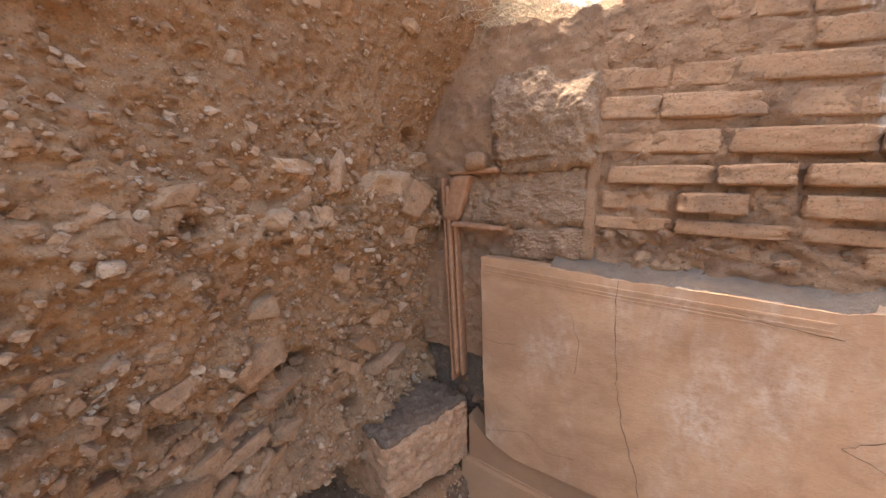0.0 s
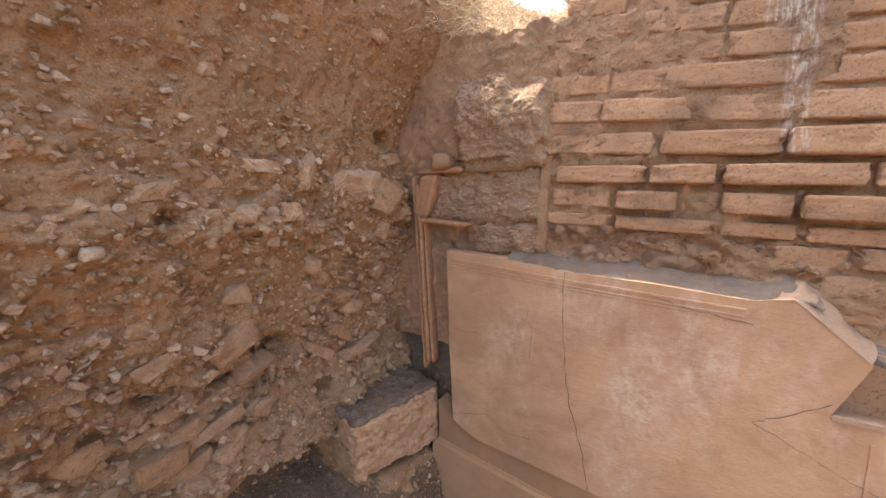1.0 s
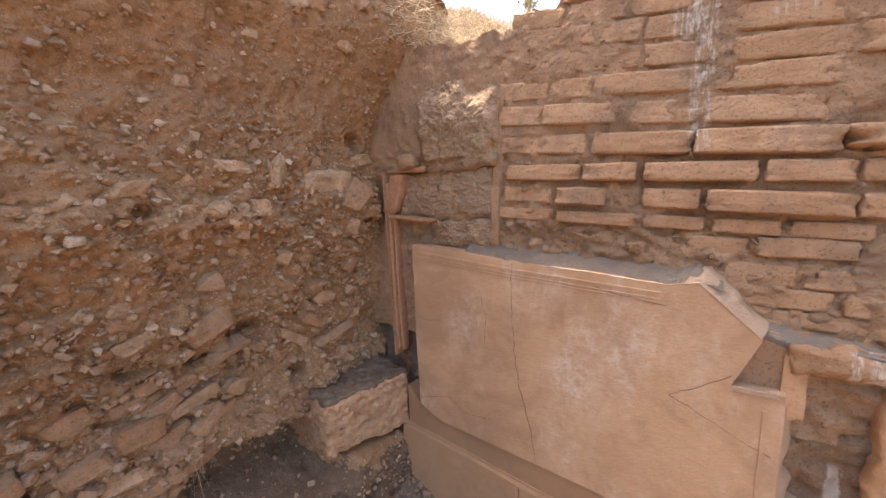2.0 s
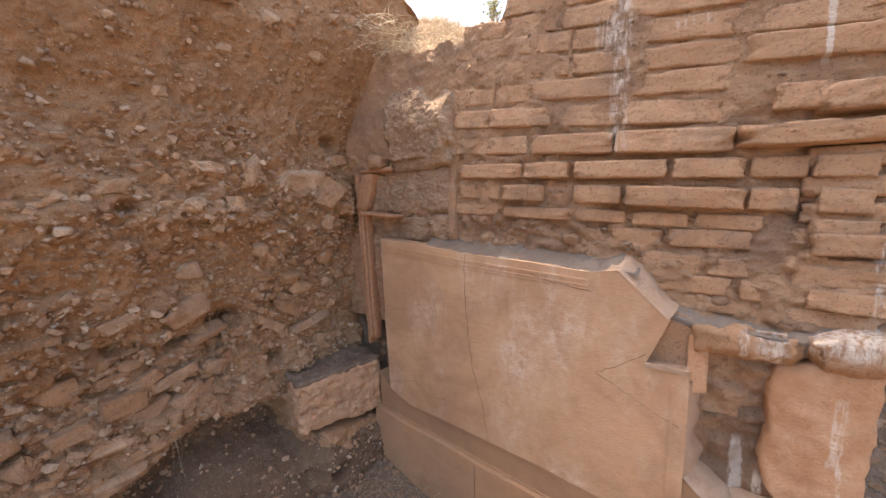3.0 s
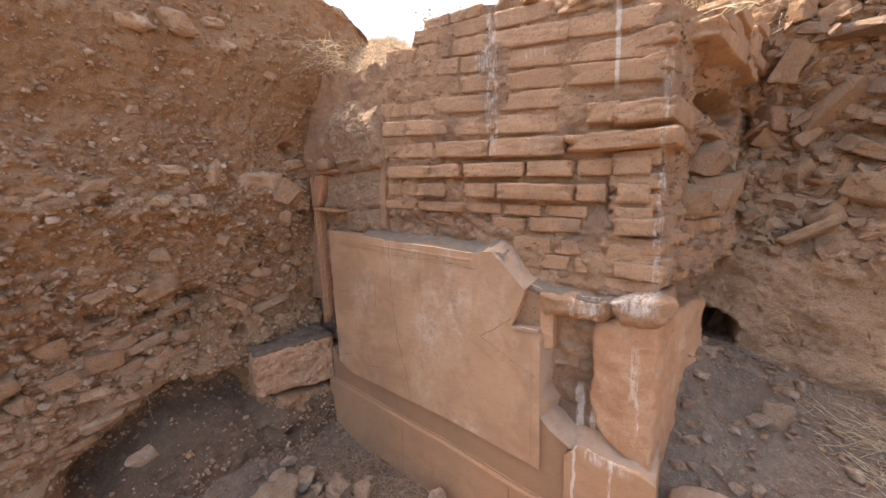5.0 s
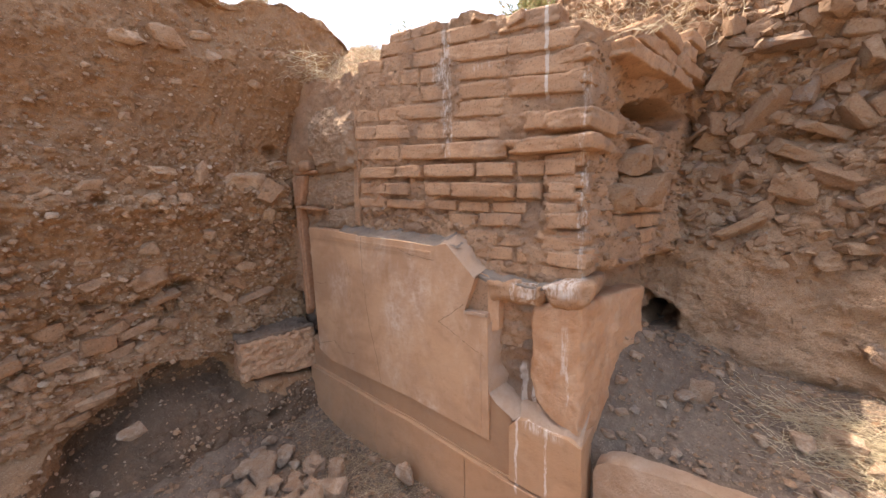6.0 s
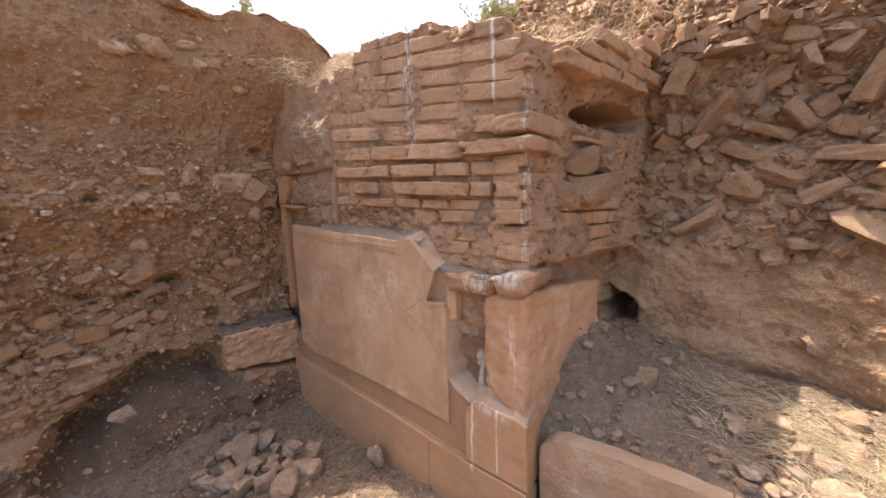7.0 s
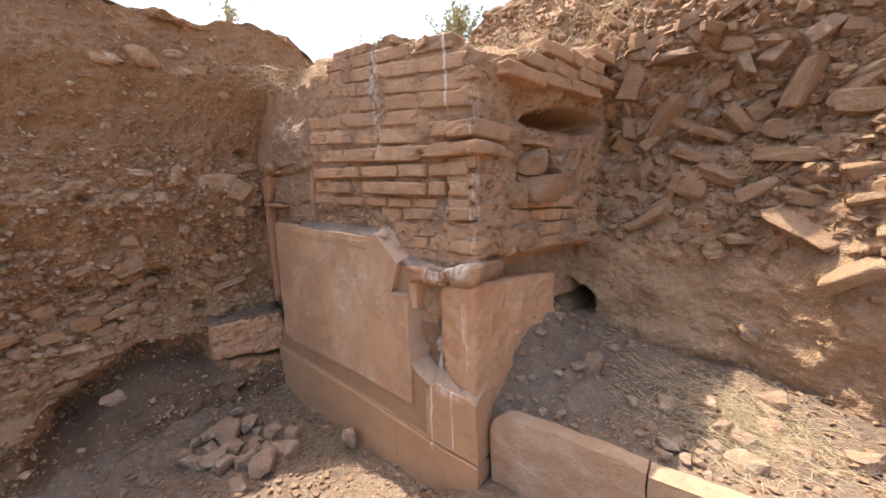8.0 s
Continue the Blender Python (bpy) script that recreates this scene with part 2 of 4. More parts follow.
def plaster_material(name, base, warm, pale, white_at, drips=(), relief=0.45):
    n = Nodes(name)
    c = n.mix(n.ramp(n.noise(3.0, 5, 0.62, distort=0.7), 0.36, 0.64), base, warm)
    bloom = n.math("MULTIPLY", n.ramp(n.noise(3.1, 8, 0.66, n.stretch(1.5, 1, 0.75), 0.25), 0.46, 0.84), n.ramp(n.noise(38, 5, 0.7), 0.30, 0.60))
    c = n.mix(n.math("MULTIPLY", bloom, white_at), c, pale)
    c = n.mix(n.ramp(n.noise(9, 7, 0.72, distort=0.6), 0.48, 0.72, 0, 0.5), c, (0.36, 0.195, 0.10))
    c = n.mix(n.ramp(n.noise(27, 6, 0.7, n.stretch(1, 1, 0.45)), 0.55, 0.8, 0, 0.5), c, (0.33, 0.20, 0.115))
    c = n.mix(n.ramp(n.noise(95, 4, 0.75), 0.60, 0.70, 0, 0.5), c, (0.25, 0.14, 0.08))
    for d in drips:
        c = n.mix(n.math("MULTIPLY", n.drip(*d), 0.6), c, (0.78, 0.68, 0.57))
    h = n.math("ADD", n.noise(14, 6, 0.6), n.math("MULTIPLY", n.noise(120, 5, 0.7), 0.35))
    return n.done(c, n.ramp(n.noise(20, 3), 0.3, 0.7, 0.6, 0.85), h, relief, 0.011, 0.2)


PLASTER = plaster_material("ochre_plaster", (0.405, 0.234, 0.132), (0.515, 0.31, 0.175), (0.65, 0.51, 0.39), 0.95)
FRIEZE = plaster_material("frieze_plaster", (0.32, 0.185, 0.104), (0.38, 0.22, 0.12), (0.42, 0.29, 0.19), 0.4)
DADO = plaster_material("dado_plaster", (0.42, 0.245, 0.135), (0.47, 0.27, 0.145), (0.50, 0.35, 0.23), 0.5,
                        [(0.80, 0.007, 0.25, 0.64, 0.42), (0.93, 0.006, 0.3, 0.64, 0.46), (0.91, 0.10, 0.57, 0.68, 0.52)])
QUOIN = plaster_material("quoin_plaster", (0.47, 0.238, 0.118), (0.58, 0.335, 0.185), (0.64, 0.47, 0.33), 0.8,
                         [(0.985, 0.016, 0.84, 1.04, 0.52), (1.0, 0.007, 0.72, 0.86, 0.54)], 1.6)
GREY = plaster_material("grey_repair_mortar", (0.22, 0.17, 0.13), (0.20, 0.145, 0.105), (0.34, 0.285, 0.23), 0.7, (), 1.6)
LIME = plaster_material("pale_lime_fillet", (0.45, 0.305, 0.205), (0.42, 0.27, 0.172), (0.56, 0.435, 0.335), 0.8, (), 1.5)
PALE = plaster_material("pale_plaster", (0.49, 0.335, 0.222), (0.45, 0.28, 0.168), (0.60, 0.48, 0.37), 0.9, (), 2.0)
WHITE_STONE = brick_material("salt_stained_stone", (0.46, 0.265, 0.148), (0.50, 0.295, 0.168), (0.40, 0.215, 0.112), [(0.835, 0.045, 1.09, 1.22, 0.52), (0.775, 0.012, 1.12, 1.2, 0.5), (0.975, 0.085, 1.165, 1.26, 0.48)])


def simple(name, a, b, rough=0.8, scale=40):
    n = Nodes(name)
    return n.done(n.mix(n.ramp(n.noise(scale, 4), 0.35, 0.65), a, b), rough, n.noise(scale * 3, 4), 0.4, 0.004)


CONCRETE = earth_material("rough_concrete", (0.31, 0.195, 0.12), (0.37, 0.24, 0.15), (0.48, 0.34, 0.225), 1.0, (0.33, 0.19, 0.105))
TERRACOTTA = simple("terracotta", (0.33, 0.165, 0.085), (0.40, 0.215, 0.12))
BLOCK = stone_material("tufa_block", (0.62, 0.37, 0.215), (0.62, 0.37, 0.215), (0.55, 0.305, 0.168), dust=0.5)
STRAW = simple("dry_straw", (0.50, 0.38, 0.23), (0.64, 0.51, 0.34), 0.7, 60)
ROOT = simple("dry_root", (0.36, 0.25, 0.15), (0.46, 0.34, 0.21), 0.8, 60)
LEAF = simple("dull_green_leaf", (0.30, 0.31, 0.15), (0.46, 0.45, 0.24), 0.7, 30)
CRACK = simple("crack_shadow_earth", (0.10, 0.06, 0.035), (0.14, 0.085, 0.05))

# ---- ground: pit floor, ledges and the plateau round the pit, one sheet ----
def lip(y):
    return np.interp(y, [-1.0, 0.0, 0.25, 0.43, 0.55, 0.88, 1.1, 1.6], [0.40, 0.42, 0.46, 0.59, 0.67, 0.63, 0.6, 0.6])


PITS = [(0.74, 1.07, 0.075, 0.045, 0.16), (1.33, 1.93, 0.05, 0.04, 0.12), (0.42, 1.60, 0.04, 0.025, 0.08), (0.55, 1.02, 0.06, 0.02, 0.1), (0.95, 0.80, 0.05, 0.04, 0.12), (1.12, 1.36, 0.03, 0.03, 0.07), (0.35, 1.06, 0.06, 0.02, 0.08)]


def bank_x(y, z):
    """How far out the cut earth face stands at a place along it and a height."""
    d = lip(y) - z
    up = np.interp(z, [0.4, 0.9, 1.3, 1.55, 2.0, 2.4, 2.9], [-1.02, -1.12, -1.08, -1.01, -1.05, -0.95, -1.02])
    up = up + 0.17 * smooth(1.05, 1.45, y) * smooth(1.95, 2.4, z)
    cave = np.interp(d, [0.0, 0.04, 0.2, 0.27, 0.34, 0.45, 1.0], [-1.06, -1.2, -1.25, -1.12, -0.92, -0.84, -0.72])
    plain = np.interp(z, [0.0, 0.3, 0.6, 0.75], [-0.72, -0.80, -0.97, -1.04])
    w = smooth(0.02, 0.25, y) * (1 - smooth(0.92, 1.05, y))
    low = plain + (cave - plain) * w
    low = low - 0.16 * np.exp(-(((y - 1.08) / 0.045) ** 2 + ((z - 0.19) / 0.022) ** 2))
    for yc, zc, ry, rz, deep in PITS:
        up = up - deep * np.exp(-(((y - yc) / ry) ** 2 + ((z - zc) / rz) ** 2) ** 2)
    k = smooth(0.0, 0.03, d)
    res = up + (low - up) * k
    seat = smooth(0.88, 0.93, y) * (1 - smooth(1.46, 1.5, y)) * smooth(0.41, 0.445, z + 0.16 * (y - 0.9)) * (1 - smooth(0.70, 0.75, z))
    return res + (np.minimum(res, -1.08) - res) * seat


def rim_left(y):
    return np.interp(y, [-3, 0.0, 0.75, 1.06, 1.36, 1.66, 1.8, 1.98], [2.75, 2.72, 2.76, 2.78, 2.85, 2.84, 2.76, 2.58])


def ground_z(x, y):
    p = np.stack([x, y, 0 * x], 1)
    floor = 0.02 + 0.10 * smooth(-0.45, -0.85, x) + 0.16 * smooth(0.75, 1.15, x) * smooth(0.9, 1.35, y)
    floor = floor + 0.02 * fbm(p, 2.5, 3) + 0.010 * fbm(p, 14, 3)
    side = 0.49 + 0.02 * smooth(1.2, 1.9, x) + 0.20 * smooth(1.55, 2.1, y) * (1 - smooth(1.3, 2.0, x)) + 0.08 * smooth(1.9, 2.4, y)
    side = side + 0.24 * np.exp(-((x - 1.08) / 0.17) ** 2) * smooth(1.48, 1.8, y) * (1 - smooth(2.1, 2.35, y))
    side = side + 0.02 * fbm(p, 4, 3) + 0.012 * fbm(p, 17, 3)
    z = np.where((y > 1.52) & (x > 0.7), side, floor)
    top = 2.10 + 0.3 * smooth(-0.2, -0.6, x) * smooth(1.6, 2.2, y) + 0.3 * smooth(2.2, 3.2, y) + 0.04 * fbm(p, 1.7, 3)
    behind = (y > 1.52) & (x < 0.7)
    z = np.where(behind, top, z)
    hill = 2.45 + 1.2 * smooth(1.2, 2.2, x) + 0.06 * fbm(p, 1.3, 3)
    z = np.where((y > 3.05) & (x > 0.4), hill, z)
    z = np.where(x < -1.38, rim_left(y) + 0.03 * fbm(p, 2, 3), z)
    z = np.where(((x > 5.0) | (y < -3.0)) & (y < 2.86), 0.75 + 0.05 * fbm(p, 1.1, 2), z)
    far = smooth(7, 40, np.hypot(x, y))
    return z * (1 - far) + far * (1.9 + 0.6 * fbm(p, 0.03, 2))


far_steps = np.geomspace(0.4, 600, 26)
gx = np.concatenate([-1.42 - far_steps[::-1], np.arange(-1.40, 2.6, 0.0125), np.linspace(2.65, 5.0, 30), 5.02 + far_steps])
gy = np.concatenate([-3.04 - far_steps[::-1], np.linspace(-3.0, 0.1, 40), np.arange(0.12, 3.0, 0.0125), np.linspace(3.05, 5, 20), 5.1 + far_steps])
X, Y = np.meshgrid(gx, gy, indexing="ij")
Z = ground_z(X.ravel(), Y.ravel())
P = np.stack([X.ravel(), Y.ravel(), Z], 1)
near = (np.abs(P[:, 0] - 0.6) < 2.1) & (P[:, 1] > 0) & (P[:, 1] < 3)
P[near, 2] += 0.012 * lumps(P[near], 38, 0.35) + 0.004 * fbm(P[near], 55, 2)
tagged(new("ground", mesh_of("ground", P, grid_faces(len(gx), len(gy)), FLOOR)), "dusty brown earth pit floor and dry plateau", "ground", kind="structure")

# ---- cut earth face ----
ys, zs = np.arange(-0.35, 1.99, 0.007), np.concatenate([np.arange(-0.06, 0.8, 0.0055), np.arange(0.8, 2.95, 0.007)])
V, W = np.meshgrid(ys, zs, indexing="ij")
v, w = V.ravel(), W.ravel()
w = np.minimum(w, rim_left(v) + 0.03 * fbm(np.stack([v, 0 * v, 0 * v], 1), 9, 3))
base = np.stack([bank_x(v, w), v, w], 1)
V0_SHAPE, ys_bank, zs_bank = V.shape, ys, zs
rub = smooth(1.95, 1.6, w) * (0.55 + 0.45 * smooth(0.2, 0.6, fbm(base, 2.1, 2) + 0.4))
out = 0.035 * fbm(base, 3.1, 3) + 0.020 * fbm(base, 11, 3) + 0.007 * fbm(base, 60, 3)
out = out + 0.075 * lumps(base, 12, 0.65) * rub + 0.045 * lumps(base + 3.3, 27, 0.6) * (0.25 + 0.75 * rub) + 0.018 * lumps(base + 7.7, 60, 0.5)
out = out - 0.10 * lumps(base + 12.1, 9, 0.16) * rub - 0.05 * lumps(base + 15.7, 26, 0.15) * (0.2 + 0.8 * rub)
out = out * (1 - 0.3 * smooth(1.9, 2.1, w)) * (1 - 0.55 * smooth(0.05, 0.15, lip(v) - w))
out = out + 0.007 * fbm(base * np.array((1, 1, 0.12)), 45, 2) * smooth(1.85, 2.1, w)
base[:, 0] += out
earth_bank = thing("earth_bank", "vertical cut earth face of reddish soil full of stones", "earth bank", "structure")
soil = mesh_of("soil", base, grid_faces(len(ys), len(zs)), EARTH)
# faces below the lip: greyer soil with the overhang's shade in its colour
soil.materials.append(BENCH_SHADED)
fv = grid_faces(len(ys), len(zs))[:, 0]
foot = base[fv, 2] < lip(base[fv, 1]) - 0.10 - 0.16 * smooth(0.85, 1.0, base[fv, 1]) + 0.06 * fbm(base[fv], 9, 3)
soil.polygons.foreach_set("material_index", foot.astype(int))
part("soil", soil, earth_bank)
ys2 = np.linspace(-3.2, -0.34, 60)
V, W = np.meshgrid(ys2, np.linspace(-0.1, 2.8, 60), indexing="ij")
b2 = np.stack([bank_x(V.ravel(), W.ravel()), V.ravel(), W.ravel()], 1)
b2[:, 0] += 0.05 * fbm(b2, 3, 4)
part("soil", mesh_of("soil_rear", b2, grid_faces(60, 60), EARTH), earth_bank)


def slope_cap(name, pts, material, parent):
    """The rim's turf strip that joins a cut face to the plateau."""
    a = np.array(pts)
    n, k = a.shape[0], a.shape[1]
    return part(name, mesh_of(name, a.reshape(-1, 3), grid_faces(n, k, True), material), parent)


yy = np.linspace(-3.0, 1.98, 130)
rim = []
for y in yy:
    h = float(rim_left(np.array(y)))
    x0 = float(bank_x(np.array(y), np.array(h))) + 0.02
    rim.append([(x0 - 0.012 * j + 0.02 * vnoise(np.array([[y * 8, j * 0.5, 0]]))[0], y, h - 0.03 + 0.0008 * j + 0.03 * vnoise(np.array([[y * 11, j * 0.7, 3]]))[0]) for j in range(0, 60, 3)])
slope_cap("rim", rim, EARTH, earth_bank)


# ---- rubble face beyond the wall end ----
def rub_cap(x):
    return np.interp(x, [-0.3, -0.1, 0.1, 1.2], [2.45, 2.72, 3.25, 3.62])


def rub_y(x, z):
    y = np.interp(z, [0.3, 0.75, 1.1, 1.5, 1.85, 2.1, 2.35, 2.5, 3.6], [2.36, 2.40, 2.44, 2.50, 2.62, 2.58, 2.50, 2.56, 3.10])
    y = y - 0.55 * smooth(1.9, 3.4, x) * smooth(0, 1, x)
    y = y + 0.15 * np.clip(z - 2.42, 0, 1) * smooth(1.25, 0.85, x)
    n1, n2 = (fbm(np.stack([x + k, 0 * x, z], 1), 9, 3) for k in (0, 4)) if np.ndim(x) else (0.0, 0.0)
    hole = np.exp(-(((x + 0.035 * n1 - 1.2) / 0.085) ** 2 + ((z + 0.035 * n2 - 0.86) / 0.10) ** 2) ** 3)
    gap = np.exp(-(((x - 1.14) / 0.15) ** 2 + ((z - 1.96) / 0.085) ** 2) ** 3)
    return y + 0.6 * hole + 0.36 * gap


xs, zs = np.concatenate([np.arange(-0.3, 2.7, 0.009), np.linspace(2.72, 5.0, 40)]), np.arange(0.3, 3.62, 0.009)
V, W = np.meshgrid(xs, zs, indexing="ij")
wr = np.minimum(W.ravel(), rub_cap(V.ravel()))
b3 = np.stack([V.ravel(), rub_y(V.ravel(), wr), wr], 1)
SHAPE3, xs_rub = (len(xs), len(zs)), xs
loose = smooth(1.15, 1.5, b3[:, 2] + 0.15 * fbm(b3, 2, 2))
b3[:, 1] -= -0.055 * loose + 0.06 * fbm(b3, 2.6, 3) + 0.018 * fbm(b3, 12, 3) + 0.006 * fbm(b3, 60, 2) + loose * 0.06 * lumps(b3, 12, 0.7) + 0.025 * lumps(b3 + 5, 28, 0.5) * (0.4 + 0.6 * loose)
rubble_bank = thing("rubble_bank", "steep bank of earth and tumbled stone rubble", "rubble bank", "structure")
part("soil", mesh_of("soil_rubble", b3, grid_faces(len(xs), len(zs), True), RUBBLE_EARTH), rubble_bank)

# plain earth sides that close the pit behind the camera
for nm, (p0, p1) in {"earth_side": ((-1.4, -3.0), (5.0, -3.0)), "earth_side_end": ((5.0, -3.0), (5.0, 2.4))}.items():
    t, h = np.meshgrid(np.linspace(0, 1, 50), np.linspace(-0.1, 0.85, 20), indexing="ij")
    q = np.stack([p0[0] + (p1[0] - p0[0]) * t.ravel(), p0[1] + (p1[1] - p0[1]) * t.ravel(), h.ravel()], 1)
    q[:, :2] += (0.12 * fbm(q, 1.5, 3))[:, None]
    tagged(new(nm, mesh_of(nm, q, grid_faces(50, 20), EARTH)), "plain cut side of the earth pit", "earth bank", kind="structure")

# ---- brick wall: earth mortar core turning the corner, bricks proud of it ----
brick_wall = thing("brick_wall", "ruined wall of long worn orange bricks in earth mortar", "brick wall", "structure")
XL, XC, YF, YB = -1.1, 1.035, 1.462, 2.75
END_TURN = 79.0


def end_x(y):
    """The broken end of the wall, which runs back at a slant."""
    return XC + 0.195 * (y - YF)


def wall_top(x):
    return np.interp(x, [-0.85, -0.45, -0.26, 0.0, 0.06, 0.4, 0.55, 0.75, 0.95, 1.08], [2.34, 2.30, 2.29, 2.33, 2.375, 2.375, 2.34, 2.265, 2.18, 2.13])


def top_z(x, y):
    """Height of the crumbled earth behind the wall's edge."""
    rise = np.interp(x, [-0.3, 0.0, 0.5, 1.05], [0.32, 0.22, 0.16, 0.16]) * smooth(1.47, 2.1, y) + 0.10 * smooth(2.0, 2.6, y) * smooth(0.7, 1.0, x)
    return wall_top(x) - 0.02 + rise + 0.16 * smooth(-0.45, -0.85, x) * smooth(1.45, 1.75, y)


ls, hs = np.arange(0, XC - XL + YB - YF, 0.008), np.linspace(0.0, 1.0, 190)
S, T = np.meshgrid(ls, hs, indexing="ij")
s, t = S.ravel(), T.ravel()
turn = XC - XL
wy = np.where(s < turn, YF, YF + s - turn)
wx = np.where(s < turn, XL + s, end_x(wy))
zt = top_z(wx, wy) + 0.028 + 0.022 * fbm(np.stack([wx, wy, 0 * wx], 1), 13, 3)
wz = 0.9 + (zt - 0.9) * t
q = np.stack([wx, wy, wz], 1)
upper = smooth(1.80, 1.90, wz)
lowest = smooth(1.46, 1.40, wz) * smooth(0.35, 0.5, wx)
dent = (0.0095 * upper + 0.012 * lowest) * (0.6 + 0.7 * smooth(-0.5, 0.6, fbm(q, 5.5, 3)))
dent = dent + 0.022 * lowest * lumps(q + 6, 15, 0.8) + (0.013 - 0.006 * upper) * fbm(q, 7, 3) + (0.010 - 0.005 * upper) * fbm(q, 30, 3) + (0.020 - 0.012 * upper) * lumps(q, 34, 0.5) + 0.003 * fbm(q, 80, 2) + 0.001 + 0.004 * smooth(1.78, 1.92, wz) * smooth(0.75, 0.5, wx)
band = smooth(1.38, 1.43, wz) * (1 - smooth(1.52, 1.56, wz)) * smooth(0.85, 0.6, wx)
dent = dent + band * (0.035 * lumps(q + 2, 19, 0.8) - 0.01)
side = smooth(turn - 0.02, turn + 0.02, s)
dent = dent + side * (0.028 * fbm(q, 4.5, 3) + 0.02 * lumps(q + 4, 14, 0.6)) * smooth(0.0, 0.2, s - turn)
gap = np.exp(-(((wy - 2.20) / 0.36) ** 2 + ((wz - 1.93 - 0.10 * (wy - 2.0)) / 0.065) ** 2) ** 4) * side
bulge = np.exp(-(((wy - 1.95) / 0.35) ** 2 + ((wz - 2.13) / 0.12) ** 2) ** 2) * side
dent = dent - 0.34 * gap + 0.06 * bulge - 0.13 * side * smooth(1.27, 1.19, wz)
q[:, 0] += dent * side
q[:, 1] -= dent * (1 - side)
mortar_skin, mortar_side = q.copy(), side.copy()
part("mortar", mesh_of("mortar", q, grid_faces(len(ls), len(hs)), MORTAR), brick_wall, "crumbling brown earth mortar")
# solid heart of the wall, with its crumbled top
cx, cy = np.linspace(-1.4, XC + 0.01, 110), np.concatenate([np.linspace(YF - 0.002, YF + 0.06, 14), np.linspace(YF + 0.08, 2.7, 56)])
A, B = np.meshgrid(cx, cy, indexing="ij")
q = np.stack([A.ravel(), B.ravel(), 0 * A.ravel()], 1)
q[:, 2] = top_z(q[:, 0], q[:, 1]) + 0.018 * fbm(q, 13, 3) + 0.02 * lumps(q, 22, 0.6) - 0.02 * (1 - smooth(YF - 0.01, YF + 0.04, q[:, 1]))
q[:, 0] += 0.195 * (q[:, 1] - YF) * smooth(0.6, 1.03, q[:, 0])
part("top_earth", mesh_of("top_earth", q, grid_faces(110, 70), RUBBLE_EARTH), brick_wall, "crumbled dusty wall top")

BRICKS = []
for k in range(10):
    v, f = rounded(0.5, 0.5, 0.5, np.array((0.016, 0.05, 0.08)), 22, 6, 9, 0.022, 4.6, 3.1 * k + 1, 0.13)
    BRICKS.append(mesh_of("brick", v, f, BRICK))
brick_rng = random.Random(4)


def brick(x0, x1, z0, z1, y0, depth, tilt=0.0, turn_z=0.0):
    m = pose((x0 + x1) / 2, y0 + depth / 2, (z0 + z1) / 2, brick_rng.uniform(-2, 2), tilt, turn_z) @ Matrix.Diagonal((x1 - x0, depth, z1 - z0, 1))
    return part("brick", BRICKS[brick_rng.randrange(10)], brick_wall, m=m)


def course(zb, zt, slope, spans):
    """One course: its foot and head at x = 0.4, its fall to the right, and (start, end, how far proud)."""
    for x0, x1, proud in spans:
        if zb > 1.83:
            proud = 0.009 + 0.45 * proud
        elif zb < 1.44 and x1 < 0.9:
            proud = 0.004 + 0.5 * proud
        grow = 0.006 if zb > 1.83 else -0.001
        x0, x1 = x0 - grow, x1 + grow * brick_rng.random()
        xm = (x0 + x1) / 2
        d = -slope * (xm - 0.4)
        brick(x0, x1, zb + d, zt + d, 1.46 - proud, 0.10, math.degrees(math.atan(slope)), brick_rng.uniform(-1, 1))


course(2.325, 2.375, 0.10, [(0.05, 0.19, 0.02), (0.2, 0.36, 0.015)])
course(2.258, 2.324, 0.14, [(-0.02, 0.2, 0.018), (0.21, 0.4, 0.01), (0.42, 0.66, 0.02), (0.69, 0.93, 0.04)])
course(2.178, 2.248, 0.16, [(-0.22, -0.02, 0.008), (0.0, 0.19, 0.012), (0.21, 0.38, 0.01), (0.41, 0.72, 0.03), (0.73, 1.0, 0.035)])
course(2.100, 2.170, 0.17, [(-0.26, 0.0, 0.006), (0.02, 0.23, 0.016), (0.25, 0.42, 0.008), (0.46, 0.7, 0.016), (0.72, 1.02, 0.02)])
course(2.018, 2.090, 0.15, [(-0.27, -0.06, 0.01), (-0.04, 0.23, 0.008), (0.25, 0.42, 0.022), (0.44, 0.71, 0.010), (0.73, 1.03, 0.035)])
course(1.936, 2.008, 0.13, [(-0.27, -0.08, 0.010), (-0.06, 0.085, 0.014), (0.1, 0.4, 0.034), (0.45, 0.7, 0.016)])
course(1.844, 1.920, 0.12, [(-0.28, -0.1, 0.020), (-0.085, 0.17, 0.034), (0.18, 0.395, 0.010), (0.42, 0.69, 0.010)])
course(1.865, 1.935, 0.10, [(0.80, 0.895, 0.040)])
course(1.748, 1.822, 0.09, [(-0.28, 0.075, 0.010), (0.095, 0.39, 0.026), (0.40, 0.715, 0.040)])
course(1.663, 1.725, 0.055, [(-0.24, 0.055, 0.026), (0.07, 0.245, 0.046), (0.265, 0.555, 0.036), (0.57, 0.745, 0.034), (0.76, 0.88, 0.012), (0.885, 1.0, 0.03)])
course(1.572, 1.638, 0.06, [(-0.26, -0.05, 0.006), (-0.03, 0.15, 0.036), (0.16, 0.255, 0.008), (0.265, 0.425, 0.030), (0.44, 0.75, 0.050), (0.76, 0.865, 0.022), (0.9, 1.0, 0.035)])
